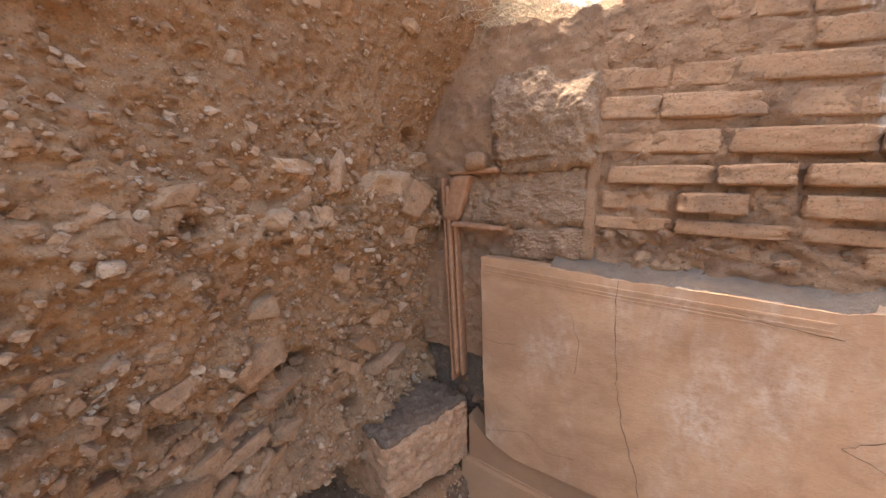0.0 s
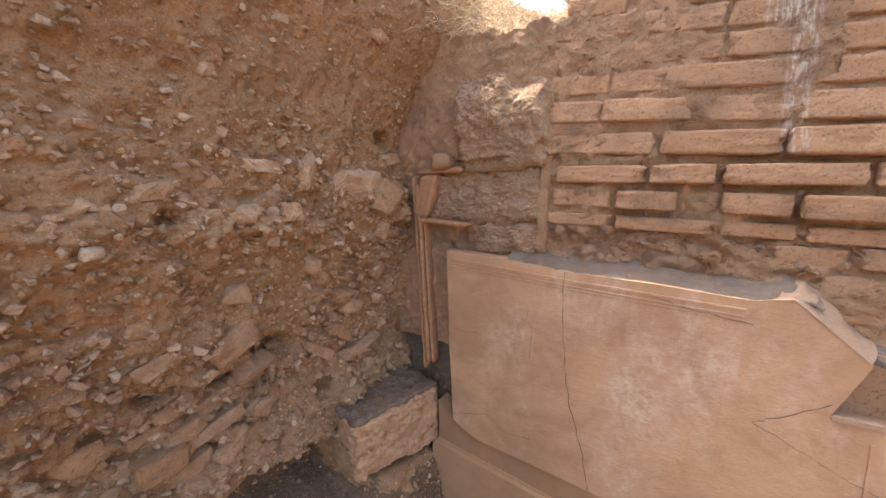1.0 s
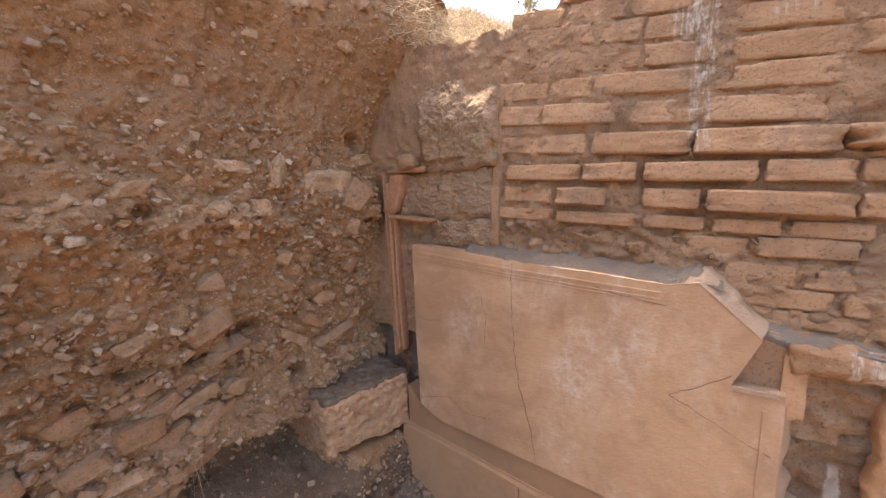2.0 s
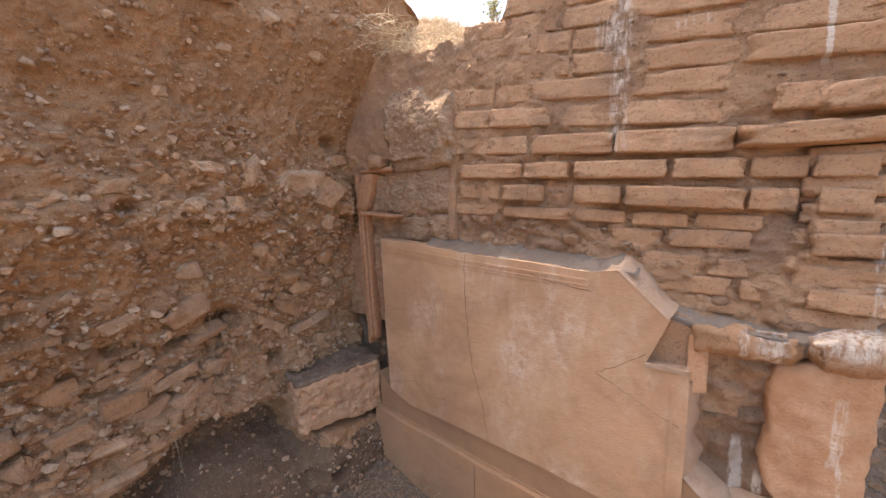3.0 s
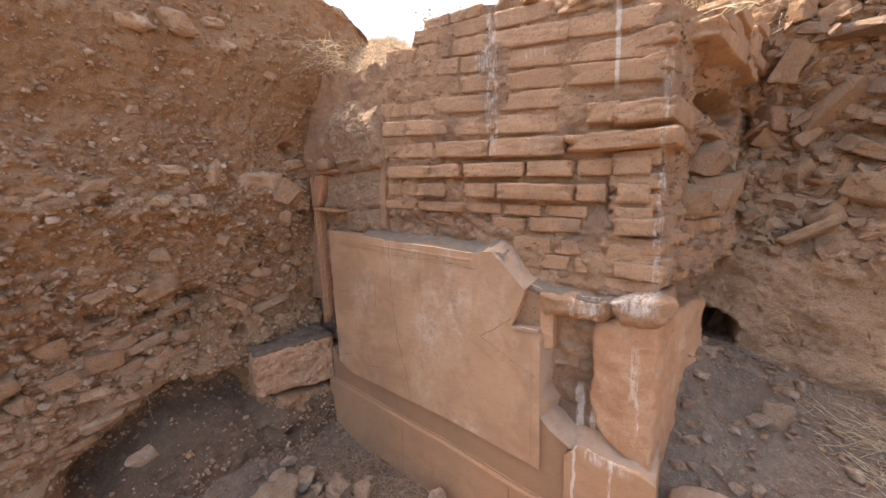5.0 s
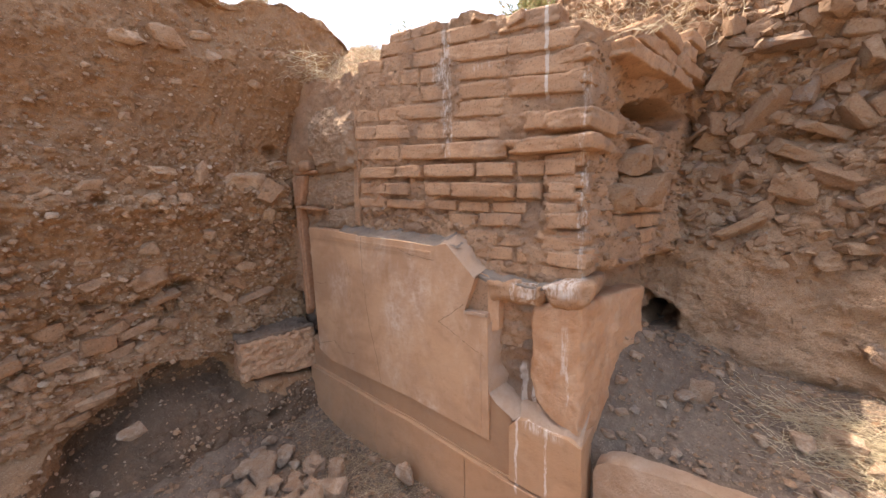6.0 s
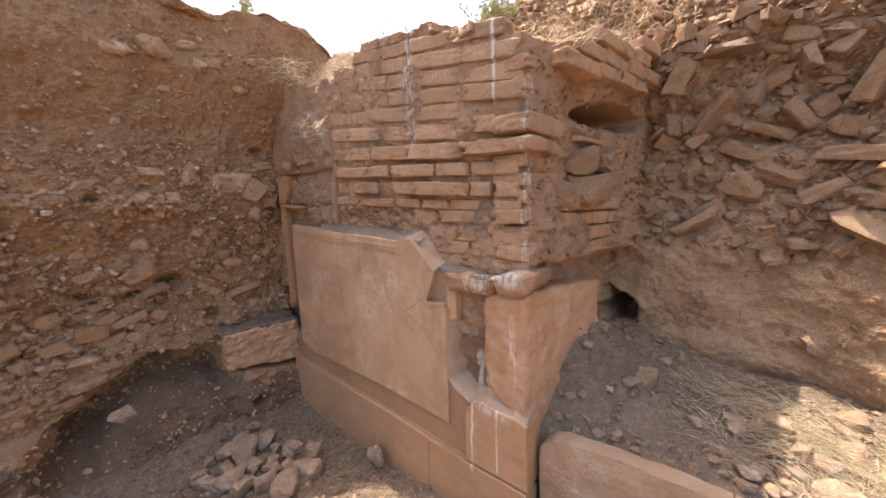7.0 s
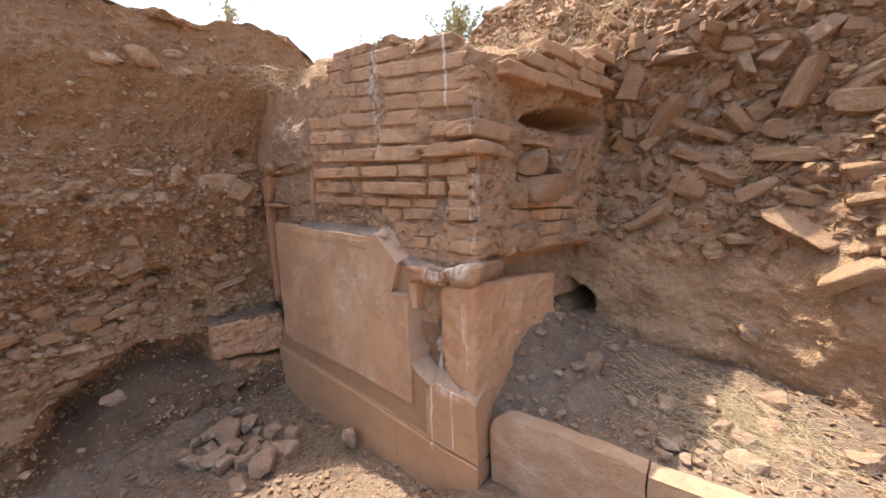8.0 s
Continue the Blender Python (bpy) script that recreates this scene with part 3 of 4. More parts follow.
course(1.505, 1.552, 0.05, [(-0.28, -0.04, 0.008), (-0.03, 0.25, 0.018), (0.27, 0.44, 0.012), (0.46, 0.62, 0.012), (0.64, 0.8, 0.01), (0.89, 1.01, 0.036)])
course(1.43, 1.49, 0.0, [(0.40, 0.55, 0.012), (0.57, 0.78, 0.014), (0.895, 1.025, 0.045)])
course(1.355, 1.418, 0.03, [(0.47, 0.66, 0.014), (0.68, 0.86, 0.012), (0.87, 1.04, 0.022)])
course(1.285, 1.345, 0.02, [(0.54, 0.74, 0.02), (0.76, 0.92, 0.02), (0.90, 1.05, 0.035)])
course(1.225, 1.275, 0.0, [(0.62, 0.83, 0.012), (0.85, 1.04, 0.02)])
# corner bricks that turn onto the end face
brick(0.895, 1.085, 1.792, 1.868, 1.415, 0.34, 3.0, -8)
brick(0.725, 1.080, 1.722, 1.785, 1.405, 0.26, 2.5, -3)
for z0, d, e in ((1.95, 0.28, 1.055), (2.03, 0.22, 1.06), (1.655, 0.16, 1.03), (1.30, 0.22, 1.07), (1.36, 0.18, 1.055), (1.44, 0.25, 1.05), (1.51, 0.2, 1.04), (1.58, 0.2, 1.045)):
    brick(0.88, e, z0 + 0.005, z0 + 0.062, 1.44, d, 1.0, -6)
# bricks of the end face: a flush mass above the gap, thin worn courses low down
end_rng = random.Random(8)
for k in range(15):
    z0 = 1.26 + 0.072 * k
    over = z0 > 1.99
    if 1.50 < z0 < 1.99:
        continue
    y = (1.50 if over else 1.66) + end_rng.uniform(0, 0.08)
    while y < (2.42 if over else 2.2):
        ln = end_rng.uniform(0.15, 0.30) if over else end_rng.uniform(0.11, 0.2)
        pr = end_rng.uniform(0.082, 0.105) if over else end_rng.uniform(0.026, 0.046)
        yc = y + ln / 2
        if over and z0 + 0.045 + 0.06 * (y - 1.6) > float(top_z(np.array(1.05), np.array(yc))):
            y += 0.08
            continue
        m = pose(float(end_x(yc)) - 0.062 + pr, yc, z0 + 0.03 + 0.06 * (y - 1.6) * over, end_rng.uniform(-3, 3), end_rng.uniform(-3, 3), END_TURN + end_rng.uniform(-4, 4)) @ Matrix.Diagonal((ln, 0.13, end_rng.uniform(0.058, 0.07), 1))
        part("brick", BRICKS[end_rng.randrange(10)], brick_wall, m=m)
        y += ln + end_rng.uniform(0.0, 0.012)
# a thin slab bridging the gap and two bricks slumped into it
for y, z, ln, th, out, tilt in ((1.86, 1.80, 0.24, 0.022, 0.03, 5), (2.02, 1.86, 0.16, 0.05, -0.08, -14), (2.2, 1.88, 0.15, 0.06, -0.06, 10)):
    part("brick", BRICKS[end_rng.randrange(10)], brick_wall, m=pose(float(end_x(y)) + out - 0.05, y, z, tilt, 0, END_TURN) @ Matrix.Diagonal((ln, 0.16, th, 1)))


for k in range(26):
    x = -0.2 + 1.25 * (k + end_rng.random()) / 26
    s_ = end_rng.uniform(0.025, 0.06)
    spot = (x, 1.46 + end_rng.uniform(0.0, 0.12), s_, end_rng.uniform(0, 360))
    m = pose(spot[0], spot[1], float(top_z(np.array(spot[0]), np.array(spot[1]))) + s_ * 0.12, end_rng.uniform(-15, 15), end_rng.uniform(-15, 15), spot[3])
    part("brick", BRICKS[end_rng.randrange(10)], brick_wall, m=m @ Matrix.Diagonal((s_ * 1.8, s_ * 1.3, s_ * 0.7, 1)))


def plate(name, outline, y0, y1, material, parent, cell=0.022, label="", warp=0.003, round_edge=0.006):
    """An upright slab with the given outline in x and z, its front at y0, filled with fine cells."""
    bm = bmesh.new()
    front = [bm.verts.new((x, y0 + round_edge, z)) for x, z in outline]
    face = bm.faces.new(front)
    if face.normal.y > 0:
        bmesh.ops.reverse_faces(bm, faces=[face])
    bm.normal_update()
    if face.normal.y > 0:
        face.normal_flip()
    ext = bmesh.ops.inset_region(bm, faces=[face], thickness=round_edge, depth=0)
    for vv in face.verts:
        vv.co.y = y0
    rim_edges = [e for e in bm.edges if e.is_boundary]
    back = bmesh.ops.extrude_edge_only(bm, edges=rim_edges)
    for g in back["geom"]:
        if isinstance(g, bmesh.types.BMVert):
            g.co.y = y1
    bmesh.ops.recalc_face_normals(bm, faces=bm.faces[:])
    xs_ = [c[0] for c in outline]
    zs_ = [c[1] for c in outline]
    for axis, lo, hi in (((1, 0, 0), min(xs_), max(xs_)), ((0, 0, 1), min(zs_), max(zs_))):
        for c in np.arange(lo + cell, hi - cell * 0.3, cell):
            co = (c, 0, 0) if axis[0] else (0, 0, c)
            bmesh.ops.bisect_plane(bm, geom=bm.verts[:] + bm.edges[:] + bm.faces[:], plane_co=co, plane_no=axis)
    for vv in bm.verts:
        p = np.array([vv.co[:]])
        vv.co.y += warp * float(fbm(p, 5, 3)[0])
        r = 0.35 * warp
        vv.co.x += r * float(fbm(p + 9, 14, 2)[0])
        vv.co.z += r * float(fbm(p + 5, 14, 2)[0])
    me = bpy.data.meshes.new(name)
    bm.to_mesh(me)
    bm.free()
    me.materials.append(material)
    return part(name, me, parent, label)


# ---- plastered lower wall ----
lower_wall = thing("plastered_wall", "lower wall with ochre plaster panel, cracked and broken at one end", "plaster wall", "structure")
plate("panel", [(-0.715, 1.405), (-0.50, 1.392), (-0.17, 1.362), (0.12, 1.352), (0.36, 1.335), (0.44, 1.355), (0.595, 1.20), (0.565, 1.12), (0.535, 1.04), (0.64, 1.045),
                (0.658, 1.03), (0.66, 0.65), (0.662, 0.445), (0.159, 0.488), (-0.2, 0.497), (-0.55, 0.505), (-0.64, 0.535), (-0.69, 0.56), (-0.705, 0.9)], 1.368, 1.45, PLASTER, lower_wall, warp=0.0015, label="ochre plaster panel with white blooms")
plate("frame_line", [(-0.69, 1.372), (-0.17, 1.334), (0.34, 1.308), (0.34, 1.300), (-0.17, 1.326), (-0.69, 1.364)], 1.3645, 1.40, PLASTER, lower_wall, round_edge=0.002, warp=0.001)
for dz in (0.022, 0.034):
    plate("frame_line", [(-0.69, 1.372 - dz), (-0.17, 1.334 - dz), (0.34, 1.308 - dz), (0.34, 1.304 - dz), (-0.17, 1.330 - dz), (-0.69, 1.368 - dz)], 1.3652, 1.40, PLASTER, lower_wall, round_edge=0.0015, warp=0.001)
plate("frame_line", [(0.612, 0.99), (0.620, 0.99), (0.624, 0.47), (0.616, 0.47)], 1.3645, 1.40, PLASTER, lower_wall, round_edge=0.002, warp=0.001)
def chamfer(name, line, back, material, label="", steps=14, y0=1.3655, skirt=0.0):
    """A strip of mortar sloping from a broken plaster edge back to the wall: (x, z) along the edge, and the shift to its rear edge."""
    fine = []
    for (x0, z0), (x1, z1) in zip(line, line[1:]):
        for k in range(steps):
            fine.append((x0 + (x1 - x0) * k / steps, z0 + (z1 - z0) * k / steps))
    fine.append(line[-1])
    rows = []
    for k, (x, z) in enumerate(fine):
        w = 0.8 + 0.35 * vnoise(np.array([[x * 14, z * 14, 2.0]]))[0]
        row = [(x - 0.002, y0 + 0.03, z - skirt)] if skirt else []
        for j in range(9):
            t = j / 8
            n = 0.003 * vnoise(np.array([[x * 30, z * 30, 6 * t]]))[0] * (j > 0)
            row.append((x + back[0] * w * t + n, y0 + back[1] * t * t * 0.6 + back[1] * 0.4 * t, z + back[2] * w * t + n))
        rows.append(row)
    a = np.array(rows)
    me = mesh_of(name, a.reshape(-1, 3), grid_faces(a.shape[0], a.shape[1]), material)
    return part(name, me, lower_wall, label)


chamfer("lime_fillet", [(0.40, 1.344), (0.438, 1.351), (0.592, 1.203)], (0.034, 0.11, 0.048), LIME, "pale lime repair along the broken edge")
chamfer("mortar_shelf", [(0.595, 1.214), (0.66, 1.192), (0.76, 1.19), (0.90, 1.188), (1.0, 1.20)], (0.0, 0.10, 0.05), GREY, "grey dusty mortar over the ledge stones", y0=1.392, skirt=0.05)
chamfer("lime_fillet", [(0.656, 1.0), (0.658, 0.80), (0.661, 0.675), (0.70, 0.636), (0.785, 0.592)], (0.046, 0.10, 0.03), LIME, y0=1.372)
plate("notch_mortar", [(0.525, 1.03), (0.66, 1.03), (0.665, 1.20), (0.60, 1.225), (0.57, 1.18)], 1.408, 1.48, MORTAR, lower_wall, warp=0.012, round_edge=0.01)
plate("plaster_strip", [(0.648, 1.16), (0.70, 1.15), (0.702, 0.98), (0.65, 0.96)], 1.395, 1.48, QUOIN, lower_wall, warp=0.006, round_edge=0.012)
plate("lime_fillet", [(0.535, 1.045), (0.655, 1.05), (0.655, 1.036), (0.54, 1.03)], 1.362, 1.42, LIME, lower_wall, warp=0.003, round_edge=0.003)
# grey mortar shelf on top of the panel
q = []
gxs = np.linspace(-0.42, 0.5, 70)
for x in gxs:
    e = np.interp(x, [-0.42, -0.17, 0.12, 0.36, 0.44, 0.5], [1.378, 1.357, 1.347, 1.330, 1.36, 1.33])
    q.append([(x, y, e + (y - 1.375) * 0.55 + 0.006 * vnoise(np.array([[x * 18, y * 30, 0]]))[0] + 0.007 * vnoise(np.array([[x * 47, y * 60, 3]]))[0]) for y in np.linspace(1.372, 1.49, 9)])
a = np.array(q)
part("mortar_shelf", mesh_of("mortar_shelf", a.reshape(-1, 3), grid_faces(70, 9), GREY), lower_wall, "grey repair mortar shelf")
# frieze below the panel, its moulding and the dado down to the floor
def foot_line(x):
    return float(np.interp(x, [-0.82, -0.69, 0.155, 0.723, 1.09], [0.390, 0.384, 0.333, 0.280, 0.262]))


plate("frieze", [(-0.79, 0.62), (-0.69, 0.53), (-0.55, 0.515), (0.159, 0.50), (0.655, 0.46), (0.66, 0.66), (0.77, 0.60), (0.77, foot_line(0.77)), (0.155, foot_line(0.155)), (-0.79, foot_line(-0.79))], 1.386, 1.47, FRIEZE, lower_wall, label="darker worn plaster band")
for up, thick, y0 in ((0.012, 0.008, 1.379), (0.0, 0.010, 1.358)):
    top = [(x, foot_line(x) + up + thick) for x in (-0.80, 0.155, 0.723, 1.075)]
    plate("moulding", top + [(x, z - thick) for x, z in top[::-1]], y0, 1.44, DADO, lower_wall, round_edge=0.004, warp=0.003)
for x0, x1 in ((-0.82, -0.14), (-0.136, 0.52), (0.524, 1.075)):
    plate("dado_slab", [(x0, foot_line(x0)), (x1, foot_line(x1)), (x1, -0.05), (x0, -0.05)], 1.364, 1.47, DADO, lower_wall, warp=0.004)
plate("pier_base", [(0.765, 0.56), (0.80, 0.60), (0.86, 0.615), (0.95, 0.60), (1.02, 0.605), (1.07, 0.585), (1.075, 0.285), (0.765, 0.30)], 1.367, 1.56, DADO, lower_wall, label="plastered pier base with a broken top", round_edge=0.02, warp=0.006)
# rubble heart behind the broken plaster
zz_ = np.linspace(0.3, 1.56, 130)
xx_ = np.linspace(-0.95, 1.03, 200)
A, B = np.meshgrid(xx_, zz_, indexing="ij")
q = np.stack([A.ravel(), np.full(A.size, 1.455), B.ravel()], 1)
q[:, 1] += 0.03 * smooth(1.22, 1.3, q[:, 2]) * smooth(-0.65, -0.55, q[:, 0])
hollow = np.exp(-(((q[:, 0] - 0.775) / 0.075) ** 2 + ((q[:, 2] - 0.82) / 0.26) ** 2) ** 2)
groove = smooth(-0.70, -0.74, q[:, 0])
q[:, 1] += 0.02 * hollow + 0.06 * groove - 0.025 * fbm(q, 10, 3) - 0.04 * lumps(q, 17, 0.7)
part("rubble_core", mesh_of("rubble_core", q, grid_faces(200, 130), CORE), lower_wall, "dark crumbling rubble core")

# quoin with plaster turning onto the end face
v, f = rounded(0.5, 0.33, 0.30, np.array((0.07, 0.025, 0.035)), 26, 60, 54, 0.0, 9, 2.2)
v = v + np.array((0.0, 1.735, 0.845))
left = np.interp(v[:, 2], [0.54, 0.60, 0.645, 0.68, 0.71, 0.78, 0.95, 1.08, 1.15], [1.03, 1.01, 0.94, 0.885, 0.855, 0.838, 0.846, 0.836, 0.85])
right = 1.052 + 0.195 * (v[:, 1] - 1.42)
v[:, 0] = left + (v[:, 0] + 0.5) * (right - left)
v[:, 2] -= (0.06 * (v[:, 1] - 1.41) + 0.035 * smooth(0.98, 0.84, v[:, 0])) * smooth(0.85, 1.14, v[:, 2])
v[:, 1] -= (0.010 * fbm(v, 8, 4) + 0.006 * lumps(v, 16, 0.5)) * (1 - smooth(1.41, 1.5, v[:, 1]))
v[:, 0] += (0.014 * fbm(v + 3, 6, 4) + 0.014 * lumps(v + 5, 13, 0.5) - 0.012 * lumps(v + 8, 24, 0.4)) * np.clip((v[:, 0] - left) / (right - left) * 2 - 1, -0.6, 1)
part("quoin", mesh_of("quoin", v, f, QUOIN), lower_wall, "reddish plastered corner block")
for x0, x1, z0, z1, y0, tall, sd in ((0.655, 0.898, 1.092, 1.200, 1.372, 0.2, 3.0), (0.898, 1.082, 1.092, 1.225, 1.368, 0.75, 5.0)):
    v, f = rounded((x1 - x0) / 2, 0.13, (z1 - z0) / 2, np.array((0.014, 0.016, 0.013)), 40, 30, 24, 0.012, 13, sd, 0.035)
    v[:, 0] *= 1 - tall * smooth(0.02, -0.07, v[:, 2]) * 0.7
    v[:, 1] += 0.05 * smooth(0.0, -0.06, v[:, 2])
    v[:, 2] += 0.014 * fbm(v + sd, 9, 3) + (0.12 * v[:, 0] * (sd > 4))
    part("ledge_stone", mesh_of("ledge_stone", v, f, WHITE_STONE), lower_wall, "salt-stained ledge stone", pose((x0 + x1) / 2, y0 + 0.13, (z0 + z1) / 2, 0, 0, 6 * (sd > 4)))
a = np.array([[(x, y, np.interp(x, [0.72, 0.78, 0.86, 0.95, 1.02, 1.1], [0.555, 0.585, 0.61, 0.595, 0.60, 0.575]) - 0.004 + (y - 1.37) * 0.7 + 0.008 * vnoise(np.array([[x * 25, y * 25, 0]]))[0]) for y in np.linspace(1.374, 1.50, 10)] for x in np.linspace(0.772, 1.068, 40)])
part("mortar_cap", mesh_of("mortar_cap", a.reshape(-1, 3), grid_faces(40, 10), LIME), lower_wall, "pale mortar cap")

# low plastered kerb wall beyond the pier
low_wall = thing("low_wall", "low wall stub with pale plaster face and rough top", "low wall", "structure")
plate("slab", [(1.10, 0.45), (1.112, 0.485), (1.15, 0.515), (1.20, 0.528), (1.3, 0.534), (1.41, 0.540), (1.5, 0.537), (1.58, 0.543), (1.66, 0.540), (1.735, 0.540), (1.735, 0.0), (1.10, 0.0)], 1.448, 1.53, PALE, low_wall, round_edge=0.012, warp=0.012)
plate("slab", [(1.742, 0.535), (2.1, 0.55), (2.6, 0.56), (2.6, 0.0), (1.742, 0.0)], 1.440, 1.53, PALE, low_wall, round_edge=0.015, warp=0.006)

# ---- concrete and terracotta in the corner ----
corner_wall = thing("corner_masonry", "rough concrete blocks with tile ledges in the corner", "masonry", "structure")
for x0, x1, z0, z1, y0, sd in ((-0.70, -0.27, 1.765, 2.215, 1.378, 1.0), (-0.86, -0.30, 1.53, 1.775, 1.447, 2.0), (-0.62, -0.29, 1.39, 1.535, 1.440, 3.0)):
    v, f = rounded((x1 - x0) / 2, 0.11, (z1 - z0) / 2, 0.035, 64, 8, 70, 0.016, 14, sd, 0.03)
    v[:, 1] -= 0.012 * lumps(v + sd, 70, 0.75)
    if sd == 1.0:
        v[:, 1] += 0.10 * smooth(-0.02, 0.21, v[:, 2] + 0.04 * fbm(v, 12, 2) + 0.25 * v[:, 0]) + 0.03 * smooth(0.0, -0.2, v[:, 2])
    part("concrete_block", mesh_of("concrete_block", v, f, CONCRETE), corner_wall, "pebbly brown concrete", pose((x0 + x1) / 2, y0 + 0.11, (z0 + z1) / 2))
v, f = rounded(0.026, 0.03, 0.36, 0.012, 6, 4, 60, 0.012, 16, 4.0, 0.012)
part("mortar_strip", mesh_of("mortar_strip", v, f, MORTAR), corner_wall, "brown upright mortar strip", pose(-0.292, 1.472, 1.78, 0, 2, 0))
for x0, x1, z, y0, dp, tl in ((-0.875, -0.62, 1.532, 1.375, 0.13, 4), (-0.91, -0.66, 1.772, 1.405, 0.12, 0)):
    v, f = rounded((x1 - x0) / 2, dp / 2, 0.011, 0.006, 24, 10, 2, 0.004, 22, z, 0.006)
    part("tile_ledge", mesh_of("tile_ledge", v, f, TERRACOTTA), corner_wall, "broken flat terracotta tile", pose((x0 + x1) / 2, y0 + dp / 2, z, 0, tl, 0))
v, f = rounded(0.05, 0.03, 0.10, 0.01, 8, 4, 12, 0.006, 18, 6.0, 0.01)
v[:, 0] += 0.35 * v[:, 2]
part("terracotta_piece", mesh_of("terracotta_piece", v, f, TERRACOTTA), corner_wall, "slanting terracotta fragment", pose(-0.87, 1.43, 1.655))
v, f = rounded(0.055, 0.04, 0.035, 0.02, 8, 6, 6, 0.01, 18, 8.0, 0.01)
part("stone", mesh_of("ledge_pebble", v, f, STONE), corner_wall, m=pose(-0.76, 1.41, 1.815, 0, 0, 10))
for k, (x, r) in enumerate(((-0.94, 0.009), (-0.914, 0.013), (-0.886, 0.009))):
    v, f = rounded(r, 0.03, 0.46 if k else 0.5, 0.013, 4, 4, 40, 0.004, 10, k + 20.0, 0.006)
    v[:, 0] += 0.045 * (0.5 - v[:, 2])
    part("pilaster_rib", mesh_of("pilaster_rib", v, f, TERRACOTTA), corner_wall, "upright terracotta moulding rib", pose(x, 1.435 - 0.006 * (k == 1), 1.255))

# tufa block set in the bank
tufa = thing("tufa_block", "squared pink-orange tufa block with a dark dusty top", "stone block", m=pose(-1.015, 1.20, 0.545, 0, 0, -10.5))
v, f = rounded(0.17, 0.243, 0.143, 0.022, 24, 54, 40, 0.010, 22, 1.0, 0.02)
v[:, 0] += (0.016 * lumps(v, 42, 0.7) - 0.03 * lumps(v + 4, 33, 0.5)) * (v[:, 0] > 0.1)
v[:, 2] += np.where(v[:, 2] < 0, -0.08 * (v[:, 1]), 0)
part("block", mesh_of("block", v, f, BLOCK), tufa)
v, f = rounded(0.162, 0.238, 0.014, 0.012, 30, 36, 3, 0.008, 26, 9.0)
v[:, 2] += 0.02 * lumps(v, 34, 0.6) * (v[:, 2] > 0)
part("soil_crust", mesh_of("soil_crust", v, f, FLOOR), tufa, "grey soil crust", pose(-0.006, 0, 0.143))

# ---- cracks in the panel ----
def crack(points, width):
    vs, fs = [], []
    rs = random.Random(len(points))
    fine = []
    for (x0, z0), (x1, z1) in zip(points, points[1:]):
        for k in range(6):
            t = k / 6
            fine.append((x0 + (x1 - x0) * t + rs.uniform(-0.004, 0.004), z0 + (z1 - z0) * t + rs.uniform(-0.002, 0.002)))
    fine.append(points[-1])
    flat = abs(points[0][0] - points[-1][0]) > abs(points[0][1] - points[-1][1])
    for k, (x, z) in enumerate(fine):
        w = width * rs.uniform(0.15, 0.7)
        vs += [(x, 1.3648, z + w), (x, 1.3648, z - w)] if flat else [(x - w, 1.3648, z), (x + w, 1.3648, z)]
        if k:
            fs.append((2 * k - 2, 2 * k - 1, 2 * k + 1, 2 * k))
    part("crack", mesh_of("crack", vs, fs, CRACK, False), lower_wall)


crack([(-0.18, 1.36), (-0.178, 1.15), (-0.165, 0.98), (-0.14, 0.82), (-0.09, 0.66), (-0.06, 0.5)], 0.0022)
crack([(0.385, 0.965), (0.45, 1.01), (0.535, 1.075)], 0.0022)
crack([(0.385, 0.965), (0.48, 0.92), (0.56, 0.88), (0.64, 0.85)], 0.0018)
crack([(-0.33, 1.22), (-0.30, 1.1), (-0.31, 0.98)], 0.0012)
crack([(-0.68, 0.60), (-0.5, 0.66), (-0.42, 0.60), (-0.3, 0.62)], 0.0014)
crack([(0.12, 1.31), (0.2, 1.285), (0.36, 1.265)], 0.0014)
crack([(-0.70, 1.04), (-0.62, 1.03), (-0.55, 1.045)], 0.0012)

# ---- stones in the cut earth face ----
ROCKS = [hull(k, 0.25, 6 + k % 4) for k in range(16)]
CHIPS = []
for k in range(12):
    rs = np.random.RandomState(50 + k)
    d = rs.normal(size=(11, 3))
    d /= np.linalg.norm(d, axis=1)[:, None] * 2
    bm = bmesh.new()
    for c in d:
        bm.verts.new(c)
    res = bmesh.ops.convex_hull(bm, input=bm.verts[:])
    bm.verts.index_update()
    CHIPS.append((np.array([w.co[:] for w in bm.verts]), np.array([[w.index for w in g.verts] for g in bm.faces])))
    bm.free()
SLABS = [hull(200 + k, 0.5, 6, 0.5) for k in range(14)]


def rock_meshes(pool, material, name="stone", soft=True):
    return [mesh_of(name, v, f, material, soft) for v, f in pool]


BANK_ROCKS, BANK_SLABS, PALE_ROCKS = (rock_meshes(p, m, soft=False) for p, m in ((ROCKS, STONE), (SLABS, STONE), (ROCKS, PALE_STONE)))
RUB_ROCKS, RUB_SLABS = rock_meshes(ROCKS, RUBBLE, soft=False), rock_meshes(SLABS, RUBBLE, soft=False)
bank_grid = base[:, 0].reshape(V0_SHAPE)
rng = random.Random(21)


def bank_at(y, z):
    i = int(round((y - ys_bank[0]) / (ys_bank[1] - ys_bank[0])))
    j = int(np.searchsorted(zs_bank, z))
    return bank_grid[min(max(i, 0), bank_grid.shape[0] - 1), min(j, bank_grid.shape[1] - 1)]


taken = []


